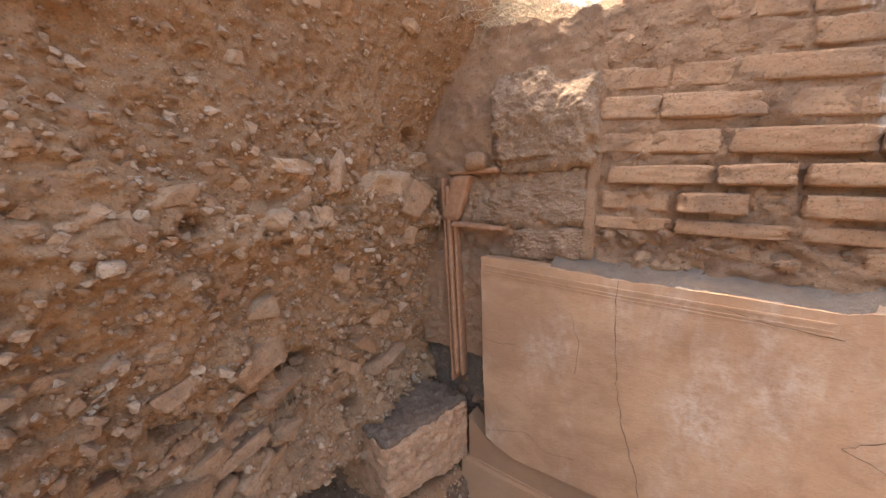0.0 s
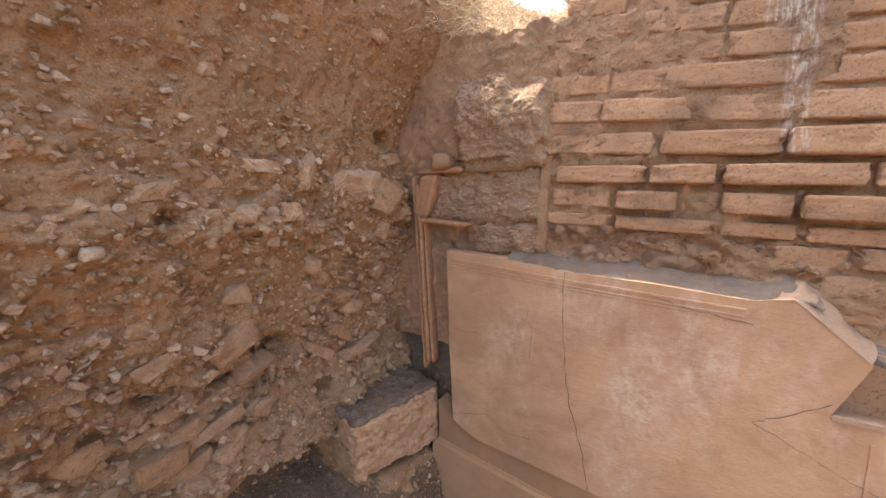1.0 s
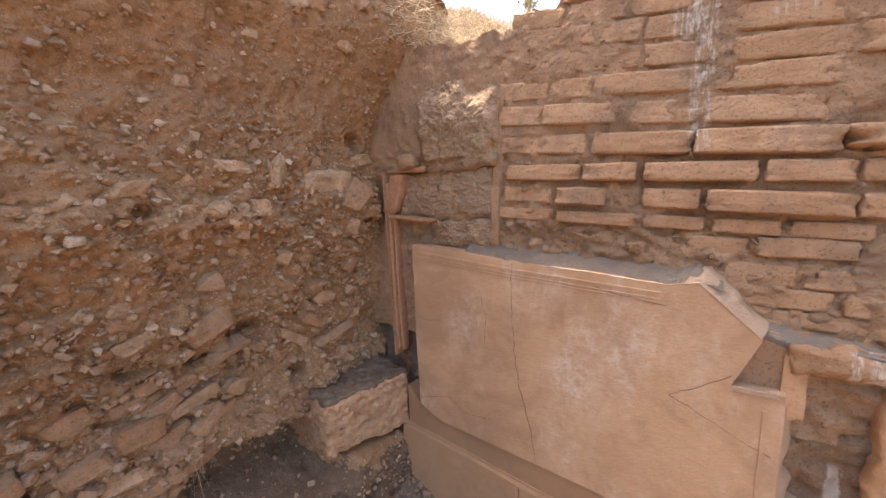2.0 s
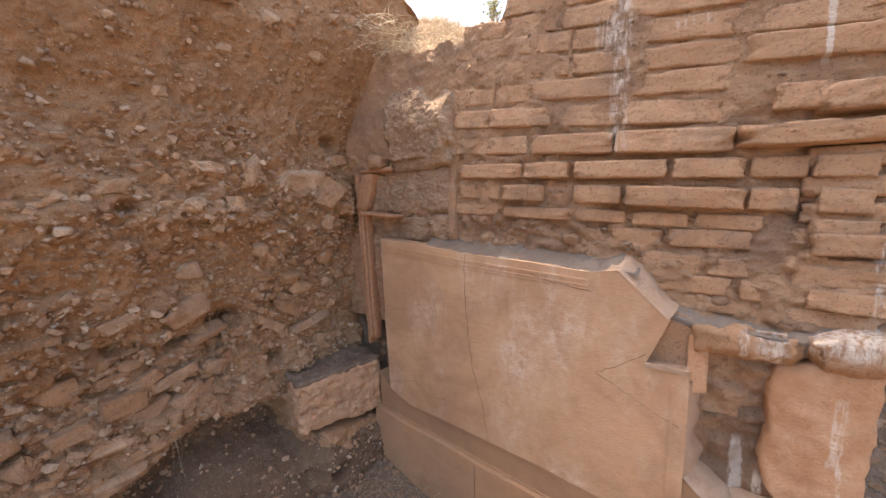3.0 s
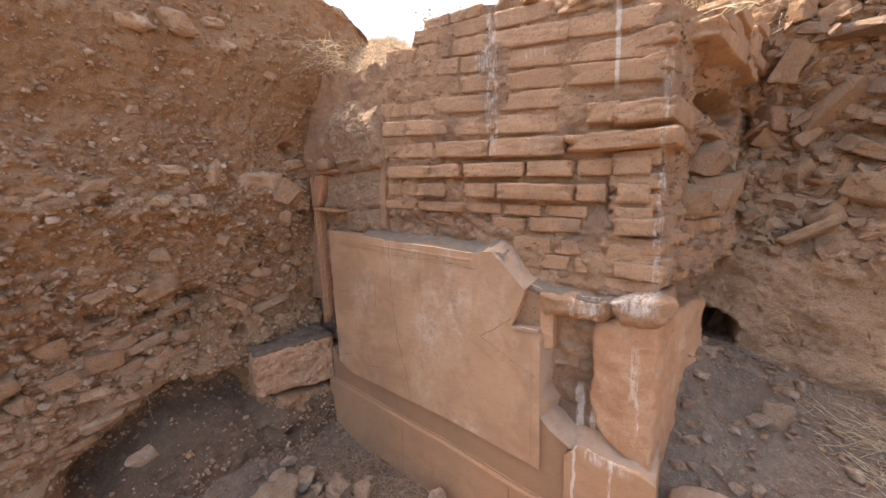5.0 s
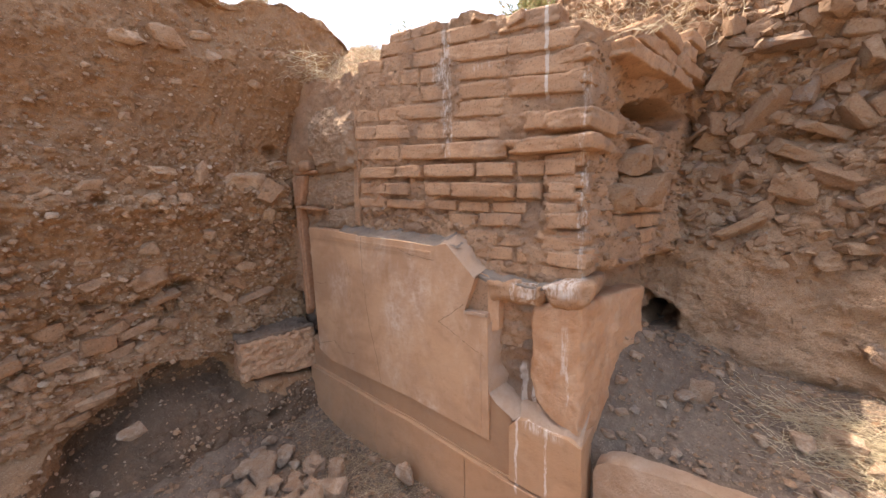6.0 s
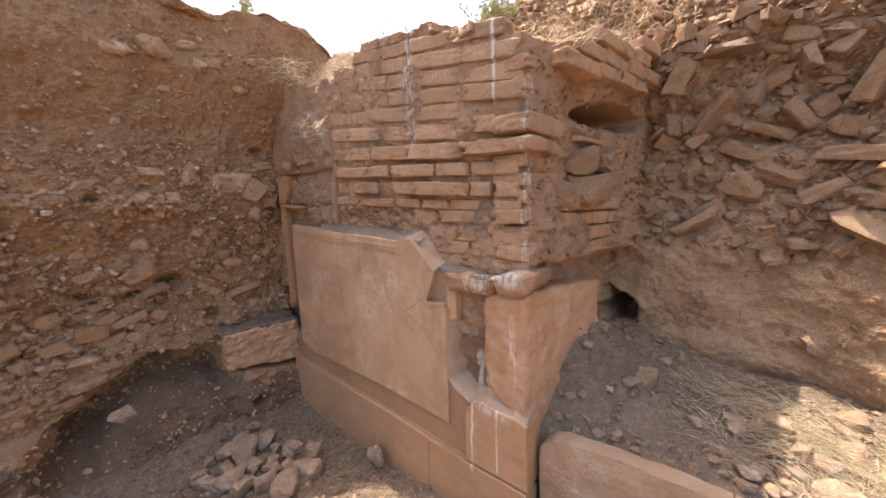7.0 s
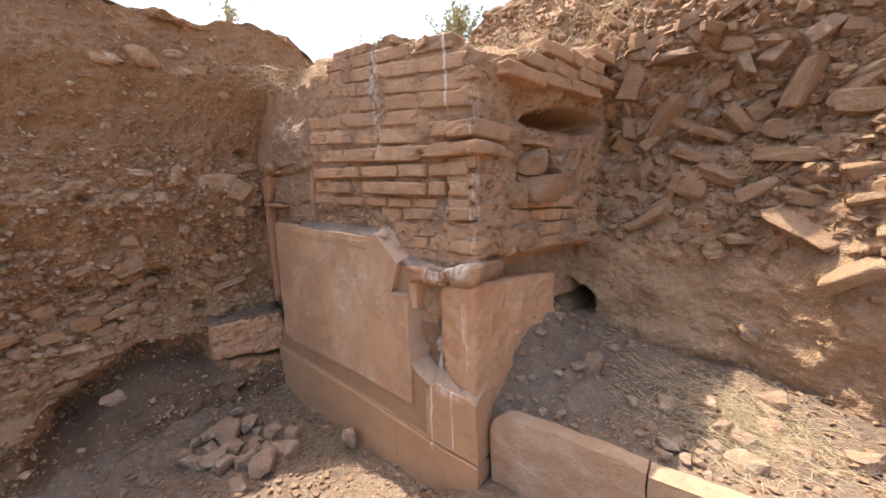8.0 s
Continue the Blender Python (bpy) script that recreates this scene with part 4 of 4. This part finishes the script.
def bank_stone(y, z, length, thick, angle, pool, out=0.15, depth=None):
    depth = depth or max(0.6 * length, thick)
    m = pose(bank_at(y, z) - depth * 0.5 + max(out * depth, 0.009), y, z, angle + rng.uniform(-6, 6), rng.uniform(-12, 12), rng.uniform(-12, 12))
    part("stone", pool[rng.randrange(len(pool))], earth_bank, m=m @ Matrix.Diagonal((depth, length, thick, 1)))
    taken.append((y, z, 0.5 * (length + thick) / 2))


for group in (
    [(0.87, 1.76, 0.13, 0.07, 58), (1.12, 1.73, 0.21, 0.11, -12), (1.27, 1.50, 0.09, 0.08, -5), (0.62, 1.6, 0.09, 0.055, 9), (0.71, 1.6, 0.05, 0.04, -3), (0.39, 1.67, 0.10, 0.045, 12),
     (0.52, 1.6, 0.06, 0.04, -4), (0.6, 1.33, 0.08, 0.07, 11), (1.26, 1.15, 0.06, 0.05, -15), (0.90, 1.38, 0.065, 0.065, -10), (0.96, 1.33, 0.06, 0.065, -12), (1.09, 1.15, 0.09, 0.075, -16)],
    [(0.68, 1.75, 0.12, 0.04, -2), (0.56, 2.03, 0.045, 0.035, 18), (0.79, 2.25, 0.06, 0.03, 13), (0.60, 2.39, 0.13, 0.06, 4), (0.75, 2.45, 0.13, 0.10, -50), (0.98, 2.43, 0.085, 0.055, 8), (1.07, 2.46, 0.085, 0.06, 15),
     (0.93, 2.54, 0.12, 0.045, 10), (1.33, 2.51, 0.065, 0.05, 10), (1.27, 2.5, 0.06, 0.05, 10), (1.2, 2.32, 0.07, 0.05, -30), (1.30, 1.92, 0.13, 0.10, -24), (1.33, 1.84, 0.16, 0.05, 5)],
):
    for y, z, length, thick, angle in group:
        bank_stone(y, z, length * 1.15, thick * 1.15, angle, PALE_ROCKS, 0.4)
for group in (
    [(1.26, 1.64, 0.17, 0.14, 60), (0.59, 1.16, 0.17, 0.09, 24), (0.66, 1.04, 0.14, 0.035, 8), (1.18, 0.93, 0.24, 0.055, 18), (1.22, 0.80, 0.10, 0.08, -10), (0.93, 0.99, 0.19, 0.055, -40), (0.51, 0.96, 0.15, 0.06, 15),
     (0.36, 1.17, 0.11, 0.05, 12), (0.40, 0.99, 0.12, 0.05, 12), (0.32, 0.95, 0.11, 0.05, 5), (1.04, 1.05, 0.14, 0.06, -35)],
    [(0.52, 0.87, 0.17, 0.05, 15), (0.35, 0.85, 0.12, 0.09, 5), (0.43, 0.91, 0.12, 0.05, 23), (0.54, 0.77, 0.14, 0.07, 26), (0.30, 0.70, 0.16, 0.055, 8), (0.50, 0.66, 0.16, 0.045, 14), (0.42, 0.77, 0.12, 0.07, 5),
     (0.29, 0.57, 0.16, 0.045, 10), (0.40, 0.64, 0.14, 0.045, 12), (0.20, 0.80, 0.13, 0.06, 8), (0.18, 0.66, 0.13, 0.05, 5), (0.2, 0.95, 0.12, 0.07, 10), (0.62, 0.78, 0.11, 0.05, 20), (0.22, 0.50, 0.15, 0.04, 14)],
):
    for y, z, length, thick, angle in group:
        bank_stone(y, z, length * 1.1, thick * 1.15, angle, BANK_SLABS, 0.34)
count = 0
while count < 245:
    heap = count < 80
    y, z = (rng.uniform(-0.15, 0.75), rng.uniform(0.42, 1.0)) if heap else (rng.uniform(-0.1, 1.38), rng.uniform(0.62, 1.86))
    if z < float(lip(y)) + 0.02 or (y > 0.86 and z < 0.75):
        continue
    size = rng.uniform(0.05, 0.115) if heap else 0.036 * math.exp(rng.gauss(0.15, 0.45))
    if any((y - a) ** 2 + (z - b) ** 2 < (0.8 * (r + size * 0.38)) ** 2 for a, b, r in taken):
        size *= 0.5
        if any((y - a) ** 2 + (z - b) ** 2 < (0.7 * (r + size * 0.4)) ** 2 for a, b, r in taken):
            continue
    if heap:
        bank_stone(y, z, size, size * rng.uniform(0.55, 0.95), rng.gauss(5, 25), BANK_SLABS if rng.random() < 0.3 else BANK_ROCKS, 0.24)
    else:
        bank_stone(y, z, size, size * rng.uniform(0.5, 0.95), rng.gauss(8, 28), PALE_ROCKS if rng.random() < 0.2 else BANK_ROCKS, 0.34)
    count += 1
places = []
for k in range(10000):
    y = rng.uniform(-0.3, 1.45)
    z = rng.uniform(0.03, 2.72) if k % 3 else rng.uniform(0.6, 1.95)
    size = min(0.0105 * math.exp(rng.gauss(0.0, 0.6)), 0.046) if z < 1.95 else min(0.0092 * math.exp(rng.gauss(0.0, 0.6)), 0.034)
    m = pose(bank_at(y, z) + size * rng.uniform(0.0, 0.4), y, z, rng.gauss(5, 30), rng.uniform(-25, 25), rng.uniform(0, 360))
    places.append((rng.randrange(12), m @ Matrix.Diagonal((size, size * rng.uniform(0.9, 1.35), size * rng.uniform(0.65, 1.0), 1))))
tagged(part("gravel", joined("gravel", CHIPS, places, PEBBLE), earth_bank, "small pebbles and grit in the soil"), kind="stuff")

# ---- crumbs of brick and stone in the wall's mortar ----
places = []
while len(places) < 1900:
    k = rng.randrange(len(mortar_skin))
    p, sd = mortar_skin[k], mortar_side[k]
    if p[2] < 1.27 or (p[0] < -0.3 and sd < 0.5):
        continue
    band_here = sd < 0.5 and 1.36 < p[2] < 1.53 and p[0] < 0.65
    if not band_here and sd < 0.5 and rng.random() < 0.55:
        continue
    size = 0.016 * math.exp(rng.gauss(0, 0.4)) if band_here else (0.013 * math.exp(rng.gauss(0, 0.5)) if sd > 0.5 else 0.008 * math.exp(rng.gauss(0, 0.45)))
    m = pose(p[0], p[1], p[2], rng.uniform(-35, 35), rng.uniform(-35, 35), rng.uniform(0, 360))
    places.append((rng.randrange(12), m @ Matrix.Diagonal((size * rng.uniform(1, 1.8), size, size * rng.uniform(0.5, 0.9), 1))))
tagged(part("crumbs", joined("crumbs", CHIPS, places, RUBBLE_BITS), brick_wall, "broken brick crumbs in the mortar"), kind="stuff")

# ---- tumbled stones of the rubble bank ----
rub_grid = b3[:, 1].reshape(SHAPE3)


def rub_at(x, z):
    i, j = int(np.searchsorted(xs_rub, x)), int(round((z - 0.3) / 0.009))
    return rub_grid[min(i, SHAPE3[0] - 1), min(max(j, 0), SHAPE3[1] - 1)]


taken2 = []


def rub_stone(x, z, length, thick, angle, pool, out=0.3, depth=None):
    depth = depth or max(0.7 * length, thick)
    out = out * (0.5 if x > 2.2 and z > 1.5 else 1.0)
    m = pose(x, rub_at(x, z) + depth * 0.5 - max(out * depth, 0.014), z, rng.uniform(-28, 28), -angle, rng.uniform(-35, 35))
    part("stone", pool[rng.randrange(len(pool))], rubble_bank, m=m @ Matrix.Diagonal((length, depth, thick, 1)))
    taken2.append((x, z, 0.5 * (length + thick) / 2))


for group in (
    [(2.38, 1.89, 0.26, 0.12, -4), (2.14, 1.70, 0.28, 0.07, -8), (1.62, 1.98, 0.29, 0.085, 52), (1.40, 1.96, 0.15, 0.11, 86), (1.63, 2.28, 0.28, 0.055, -4), (2.04, 1.53, 0.19, 0.075, 32), (2.20, 1.49, 0.16, 0.075, -8),
     (2.22, 1.35, 0.34, 0.06, -34), (2.34, 1.18, 0.22, 0.075, 36), (1.96, 1.29, 0.18, 0.05, 0), (1.73, 1.77, 0.24, 0.075, -16), (1.83, 1.87, 0.26, 0.06, -24), (1.89, 1.62, 0.24, 0.08, -30)],
    [(2.19, 2.04, 0.25, 0.09, 70), (2.34, 2.04, 0.25, 0.06, 8), (2.19, 2.23, 0.14, 0.09, 37), (1.33, 2.41, 0.16, 0.07, 58), (1.46, 2.41, 0.11, 0.10, 81), (1.57, 2.37, 0.12, 0.09, 20), (1.80, 2.36, 0.12, 0.06, -20),
     (1.83, 2.11, 0.17, 0.08, 25), (1.93, 1.92, 0.2, 0.08, -52), (1.44, 2.20, 0.2, 0.12, 60), (1.76, 2.06, 0.15, 0.08, 74), (1.61, 1.44, 0.19, 0.12, 32), (1.75, 1.56, 0.2, 0.12, -22), (2.27, 1.68, 0.15, 0.09, 91)],
    [(2.36, 1.61, 0.2, 0.09, 6), (1.55, 1.36, 0.26, 0.055, 30), (1.39, 1.85, 0.17, 0.1, -35), (1.51, 1.68, 0.13, 0.085, 40), (2.35, 1.96, 0.18, 0.06, 38), (2.29, 1.81, 0.12, 0.08, -5), (2.01, 1.95, 0.13, 0.09, 28),
     (2.10, 1.84, 0.16, 0.08, -15), (2.23, 1.76, 0.17, 0.06, 6), (2.40, 2.12, 0.16, 0.07, 43), (2.06, 2.19, 0.14, 0.09, 50), (1.91, 2.27, 0.14, 0.07, -12), (1.70, 2.45, 0.14, 0.08, 8), (2.37, 1.47, 0.17, 0.05, 5)],
):
    for x, z, length, thick, angle in group:
        rub_stone(x, z, length * 0.98, thick, angle, RUB_SLABS, 0.5)
count = 0
while count < 250:
    x, z = rng.uniform(1.08, 2.75), rng.uniform(1.2, 3.0) if count < 240 else rng.uniform(0.7, 1.2)
    size = min(0.058 * math.exp(rng.gauss(0.1, 0.42)), 0.12)
    if z > float(rub_cap(x)) - 0.06:
        continue
    if any((x - a) ** 2 + (z - b) ** 2 < (0.75 * (r + size * 0.36)) ** 2 for a, b, r in taken2):
        continue
    if rng.random() < 0.55:
        rub_stone(x, z, size * 1.2, size * rng.uniform(0.35, 0.6), rng.gauss(5, 45), RUB_SLABS, 0.5)
    else:
        rub_stone(x, z, size, size * rng.uniform(0.55, 0.95), rng.uniform(-60, 60), RUB_ROCKS, 0.5)
    count += 1
places = []
for k in range(9000):
    x, z = rng.uniform(-0.15, 2.8), rng.uniform(0.5, 3.2)
    if x < 1.0 and z < 2.4:
        continue
    if z > float(rub_cap(x)) - 0.03:
        continue
    if z < 1.25 and rng.random() < 0.82:
        continue
    size = min(0.027 * math.exp(rng.gauss(0.0, 0.6)), 0.075) * (1.0 if z > 1.25 else 0.5)
    m = pose(x, rub_at(x, z) - size * rng.uniform(-0.1, 0.25), z, rng.uniform(-30, 30), rng.gauss(0, 50), rng.uniform(0, 360))
    places.append((rng.randrange(12), m @ Matrix.Diagonal((size * rng.uniform(0.9, 1.7), size, size * rng.uniform(0.5, 0.9), 1))))
tagged(part("rubble_chips", joined("rubble_chips", CHIPS, places, RUBBLE_BITS), rubble_bank, "small broken stones between the large ones"), kind="stuff")

# loose stones lodged in the end face of the wall
for y, z, ly, lz, out, k in ((1.88, 1.575, 0.30, 0.15, 0.13, 3), (1.70, 1.54, 0.09, 0.14, 0.08, 7), (1.80, 1.70, 0.17, 0.12, 0.09, 5), (2.0, 1.70, 0.16, 0.10, 0.09, 9), (2.1, 1.55, 0.18, 0.1, 0.05, 11), (2.2, 1.42, 0.14, 0.09, 0.05, 2), (2.12, 1.75, 0.16, 0.09, 0.03, 4)):
    part("stone", RUB_ROCKS[k], brick_wall, m=pose(float(end_x(y)) + out - 0.075, y, z, 8, 0, -11) @ Matrix.Diagonal((0.16, ly, lz, 1)))


# ---- loose stones on the floors ----
def floor_h(x, y):
    return float(ground_z(np.array([x]), np.array([y]))[0])


FLOOR_ROCKS = rock_meshes(ROCKS, FIELD, soft=False)


def floor_stones(spots, label, group, flat=0.55, grow=1.12, shift=0.0):
    for x, y, size in spots:
        x, size = x + shift, size * grow
        h = size * rng.uniform(flat - 0.12, flat + 0.12)
        ob = new("loose_stone", FLOOR_ROCKS[rng.randrange(16)])
        ob.matrix_basis = pose(x, y, floor_h(x, y) + h * 0.36, rng.uniform(-12, 12), rng.uniform(-12, 12), rng.uniform(0, 360)) @ Matrix.Diagonal((size, size * rng.uniform(0.65, 0.9), h, 1))
        tagged(ob, label, "stone", group)


floor_stones([(-0.39, 0.86, 0.19), (-0.38, 0.98, 0.12), (-0.19, 1.05, 0.11), (-0.25, 0.83, 0.12), (-0.13, 0.91, 0.09), (0.03, 1.01, 0.14), (-0.08, 1.13, 0.13), (-0.54, 0.97, 0.08), (-0.21, 0.71, 0.13), (0.06, 0.88, 0.16),
              (-0.14, 1.22, 0.05), (0.03, 1.31, 0.05), (-0.12, 0.74, 0.1), (-0.46, 0.70, 0.07), (-0.07, 0.97, 0.09), (-0.30, 1.0, 0.07), (-0.33, 0.74, 0.09), (-0.2, 0.94, 0.08), (0.12, 0.72, 0.1), (-0.45, 0.79, 0.12), (-0.5, 0.88, 0.08), (-0.3, 0.64, 0.12), (-0.05, 0.83, 0.11), (-0.4, 0.62, 0.1), (-0.27, 1.1, 0.07), (-0.6, 0.86, 0.06)],
             "pale angular broken stone lying on the dusty pit floor", "stones on the pit floor", shift=-0.13)
floor_stones([(1.54, 2.25, 0.06), (1.48, 2.1, 0.07), (1.2, 2.05, 0.07), (1.16, 1.95, 0.06), (1.17, 1.86, 0.08), (1.88, 2.02, 0.14), (1.95, 1.92, 0.1), (2.0, 1.90, 0.12), (2.11, 2.04, 0.1), (1.37, 1.88, 0.09), (1.62, 1.85, 0.06),
              (1.75, 1.92, 0.1), (2.12, 2.2, 0.12), (2.02, 1.75, 0.13), (2.37, 2.0, 0.13), (2.19, 1.92, 0.1), (1.92, 1.8, 0.08), (1.29, 1.8, 0.06), (2.1, 2.12, 0.1), (1.14, 1.72, 0.07), (1.2, 1.68, 0.05), (1.13, 1.58, 0.06), (1.17, 1.61, 0.045), (1.21, 1.58, 0.05), (1.16, 1.65, 0.06), (1.24, 1.63, 0.04), (1.3, 1.6, 0.05), (1.12, 1.64, 0.04), (1.36, 1.66, 0.045), (1.44, 1.6, 0.04), (1.78, 1.66, 0.08), (1.84, 1.63, 0.06), (1.81, 1.72, 0.07), (1.88, 1.69, 0.05), (1.77, 1.60, 0.06), (1.9, 1.62, 0.05)],
             "small tan stone lying on the dusty ledge", "stones on the ledge", grow=0.95)
for nm, (x, y, z), (sx, sy, sz), rot, lab in (
        ("upright_stone", (0.185, 1.295, 0.085), (0.12, 0.05, 0.13), (0, 50, 10), "brown broken tile leaning at the wall foot"),
        ("upright_stone", (1.42, 1.94, 0.655), (0.09, 0.07, 0.15), (5, 8, 20), "tan upright stone stuck in the earth mound"),
        ("upright_stone", (-0.90, 0.40, 0.40), (0.05, 0.10, 0.10), (30, 10, 0), "pale flat stone leaning in the hollow")):
    ob = new(nm, FLOOR_ROCKS[rng.randrange(16)])
    ob.matrix_basis = pose(x, y, z, *rot) @ Matrix.Diagonal((sx, sy, sz, 1))
    tagged(ob, lab, "stone")
places = []
for k in range(6500):
    if k % 3:
        x, y = rng.uniform(-0.85, 0.95), rng.uniform(0.2, 1.36)
    else:
        x, y = rng.uniform(1.12, 2.6), rng.uniform(1.6, 2.42)
    size = min(0.010 * math.exp(rng.gauss(0, 0.65)), 0.045)
    m = pose(x, y, floor_h(x, y) + size * 0.3, rng.uniform(-20, 20), rng.uniform(-20, 20), rng.uniform(0, 360))
    places.append((rng.randrange(12), m @ Matrix.Diagonal((size * 1.2, size, size * rng.uniform(0.5, 0.8), 1))))
tagged(new("floor_gravel", joined("floor_gravel", CHIPS, places, RUBBLE_BITS)), "scattered gravel on the pit floor", "gravel", kind="stuff")


# ---- dry grass, straw, roots, shrubs ----
def stalk(x, y, z, length, lean, heading, segs=5, droop=0.6, w=1.0):
    pts, p, pitch = [], Vector((x, y, z)), radians(90 - lean)
    for k in range(segs + 1):
        pts.append(p.copy())
        d = Vector((math.cos(heading) * math.cos(pitch), math.sin(heading) * math.cos(pitch), math.sin(pitch)))
        p += d * length / segs
        pitch -= droop / segs * rng.uniform(0.5, 1.5)
        heading += rng.uniform(-0.25, 0.25)
    return pts, w


stems = []
for k in range(3200):
    x, y = rng.uniform(-0.95, 0.12), rng.uniform(1.5, 2.3)
    z = float(top_z(np.array(x), np.array(y)))
    stems.append(stalk(x, y, z, rng.uniform(0.03, 0.12), rng.uniform(25, 88), rng.uniform(0, 6.28)))
tagged(new("dry_grass", blade_mesh("dry_grass", stems, STRAW, 0.0018)), "bleached dry grass on the bank above the wall", "grass", kind="stuff")
stems = []
for k in range(420):
    x = rng.uniform(0.3, 1.25)
    y = rng.uniform(1.5, 2.6)
    z = float(top_z(np.array(x), np.array(y)))
    stems.append(stalk(x, y, z, rng.uniform(0.05, 0.2), rng.uniform(40, 88), rng.uniform(0, 6.28)))
tagged(new("dry_grass", blade_mesh("wall_top_grass", stems, STRAW, 0.0022)), "sparse dry grass and rootlets on the wall top", "grass", kind="stuff")
stems = []
for k in range(900):
    x = rng.uniform(-0.2, 1.5)
    z = float(rub_cap(x)) - 0.03 if rng.random() < 0.4 else rng.uniform(2.35, 2.9)
    if z < float(rub_cap(x)):
        stems.append(stalk(x, rub_at(x, z) - 0.01, z, rng.uniform(0.05, 0.2), rng.uniform(20, 140), rng.uniform(-2.6, -0.5)))
tagged(new("dry_grass", blade_mesh("slope_grass", stems, STRAW, 0.002)), "dry rootlets and straw on the rubble slope", "grass", kind="stuff")
stems = []
for k in range(620):
    x, y = rng.gauss(-0.2, 0.32), rng.gauss(1.2, 0.12)
    if -0.75 < x < 0.75 and y < 1.35:
        stems.append(stalk(x, y, floor_h(x, y) + 0.005, rng.uniform(0.05, 0.2), rng.uniform(60, 90), rng.uniform(0, 6.28), droop=0.3))
tagged(new("floor_straw", blade_mesh("floor_straw", stems, ROOT, 0.0013)), "dry straw along the foot of the wall", "straw", kind="stuff")
stems = []
for k in range(1700):
    x, y = rng.gauss(1.98, 0.17), rng.gauss(2.02, 0.12)
    if 1.5 < x < 2.7 and 1.6 < y < 2.38:
        stems.append(stalk(x, y, floor_h(x, y), rng.uniform(0.04, 0.17), rng.uniform(40, 89), rng.uniform(2.5, 6.5), droop=0.5))
tagged(new("floor_straw", blade_mesh("ledge_straw", stems, STRAW, 0.0015)), "heap of sunlit dry straw on the ledge", "straw", kind="stuff")
stems = []
for k in range(260):
    y = rng.uniform(0.3, 1.75)
    stems.append(stalk(float(bank_x(np.array(y), np.array(2.7))) - rng.uniform(-0.03, 0.1), y, float(rim_left(y)) - 0.03, rng.uniform(0.03, 0.11), rng.uniform(20, 120), rng.uniform(-1.5, 1.5)))
tagged(new("dry_grass", blade_mesh("rim_grass", stems, STRAW, 0.0015)), "short dry stalks along the bank rim", "grass", kind="stuff")
stems = []
for k in range(90):
    stems.append(stalk(-0.72 + rng.uniform(-0.08, 0.14), 1.42 + rng.uniform(-0.05, 0.12), 2.42 + rng.uniform(-0.06, 0.10), rng.uniform(0.06, 0.22), rng.uniform(50, 110), rng.uniform(-2.6, 0.6), droop=0.9))
tagged(new("dry_roots", blade_mesh("dry_roots", stems, STRAW, 0.0019)), "tangle of pale dry roots hanging at the bank corner", "roots", kind="stuff")
stems = []
for y, z, n in ((0.62, 0.95, 16), (0.72, 0.98, 12), (1.0, 0.72, 6), (1.2, 1.12, 4), (0.68, 1.08, 5), (1.34, 0.95, 5), (0.5, 0.68, 8)):
    for k in range(n):
        yy_, zz2 = y + rng.uniform(-0.05, 0.05), z + rng.uniform(-0.05, 0.05)
        stems.append(stalk(bank_at(yy_, zz2) + 0.012, yy_, zz2, rng.uniform(0.08, 0.24), rng.uniform(140, 185), rng.uniform(-1.6, 1.6), segs=7, droop=-0.2, w=rng.uniform(0.5, 1)))
tagged(new("hanging_rootlets", blade_mesh("hanging_rootlets", stems, ROOT, 0.0016)), "thin rootlets hanging from the earth face", "roots", kind="stuff")


def shrub(x, y, z, height, spread, leaves, label, seed):
    r = random.Random(seed)
    ob = thing("shrub", label, "shrub", m=pose(x, y, z))
    st, vs, fs = [], [], []
    for k in range(26):
        a, ln = r.uniform(0, 6.28), r.uniform(0.5, 1.0) * height
        lean = r.uniform(0, 1) * spread
        pts = [Vector((math.cos(a) * lean * t * ln + r.uniform(-0.006, 0.006), math.sin(a) * lean * t * ln, t * ln)) for t in (0, 0.3, 0.6, 0.85, 1)]
        st.append((pts, 1.0))
        for j in range(leaves):
            t = r.uniform(0.25, 1)
            i = min(int(t * 4), 3)
            p = pts[i].lerp(pts[i + 1], t * 4 - i)
            d = Vector((r.gauss(0, 1), r.gauss(0, 1), r.gauss(0.5, 0.8))).normalized()
            s = d.cross(Vector((r.gauss(0, 1), r.gauss(0, 1), r.gauss(0, 1)))).normalized()
            ln2 = r.uniform(0.014, 0.032)
            b = len(vs)
            vs += [p, p + d * ln2 * 0.5 + s * ln2 * 0.18, p + d * ln2, p + d * ln2 * 0.5 - s * ln2 * 0.18]
            fs.append((b, b + 1, b + 2, b + 3))
    part("stems", blade_mesh("stems", st, ROOT, 0.0018), ob)
    part("leaves", mesh_of("leaves", np.array([v[:] for v in vs]), fs, LEAF, False), ob)
    return ob


for x, y, height, spread, leaves, label, seed in ((0.66, 1.88, 0.26, 0.7, 44, "small green bush growing on the wall top", 1), (0.56, 1.92, 0.22, 0.9, 26, "small green bush growing on the wall top", 2),
                                                   (-0.37, 2.0, 0.26, 0.5, 16, "thin grey-green weed on the dry bank", 3), (-0.1, 2.0, 0.24, 0.6, 10, "thin grey-green weed on the dry bank", 4)):
    shrub(x, y, float(top_z(np.array(x), np.array(y))) - 0.01, height, spread, leaves, label, seed)
shrub(-1.06, 1.33, 2.80, 0.30, 0.7, 26, "thin grey-green weed on the bank rim", 5)
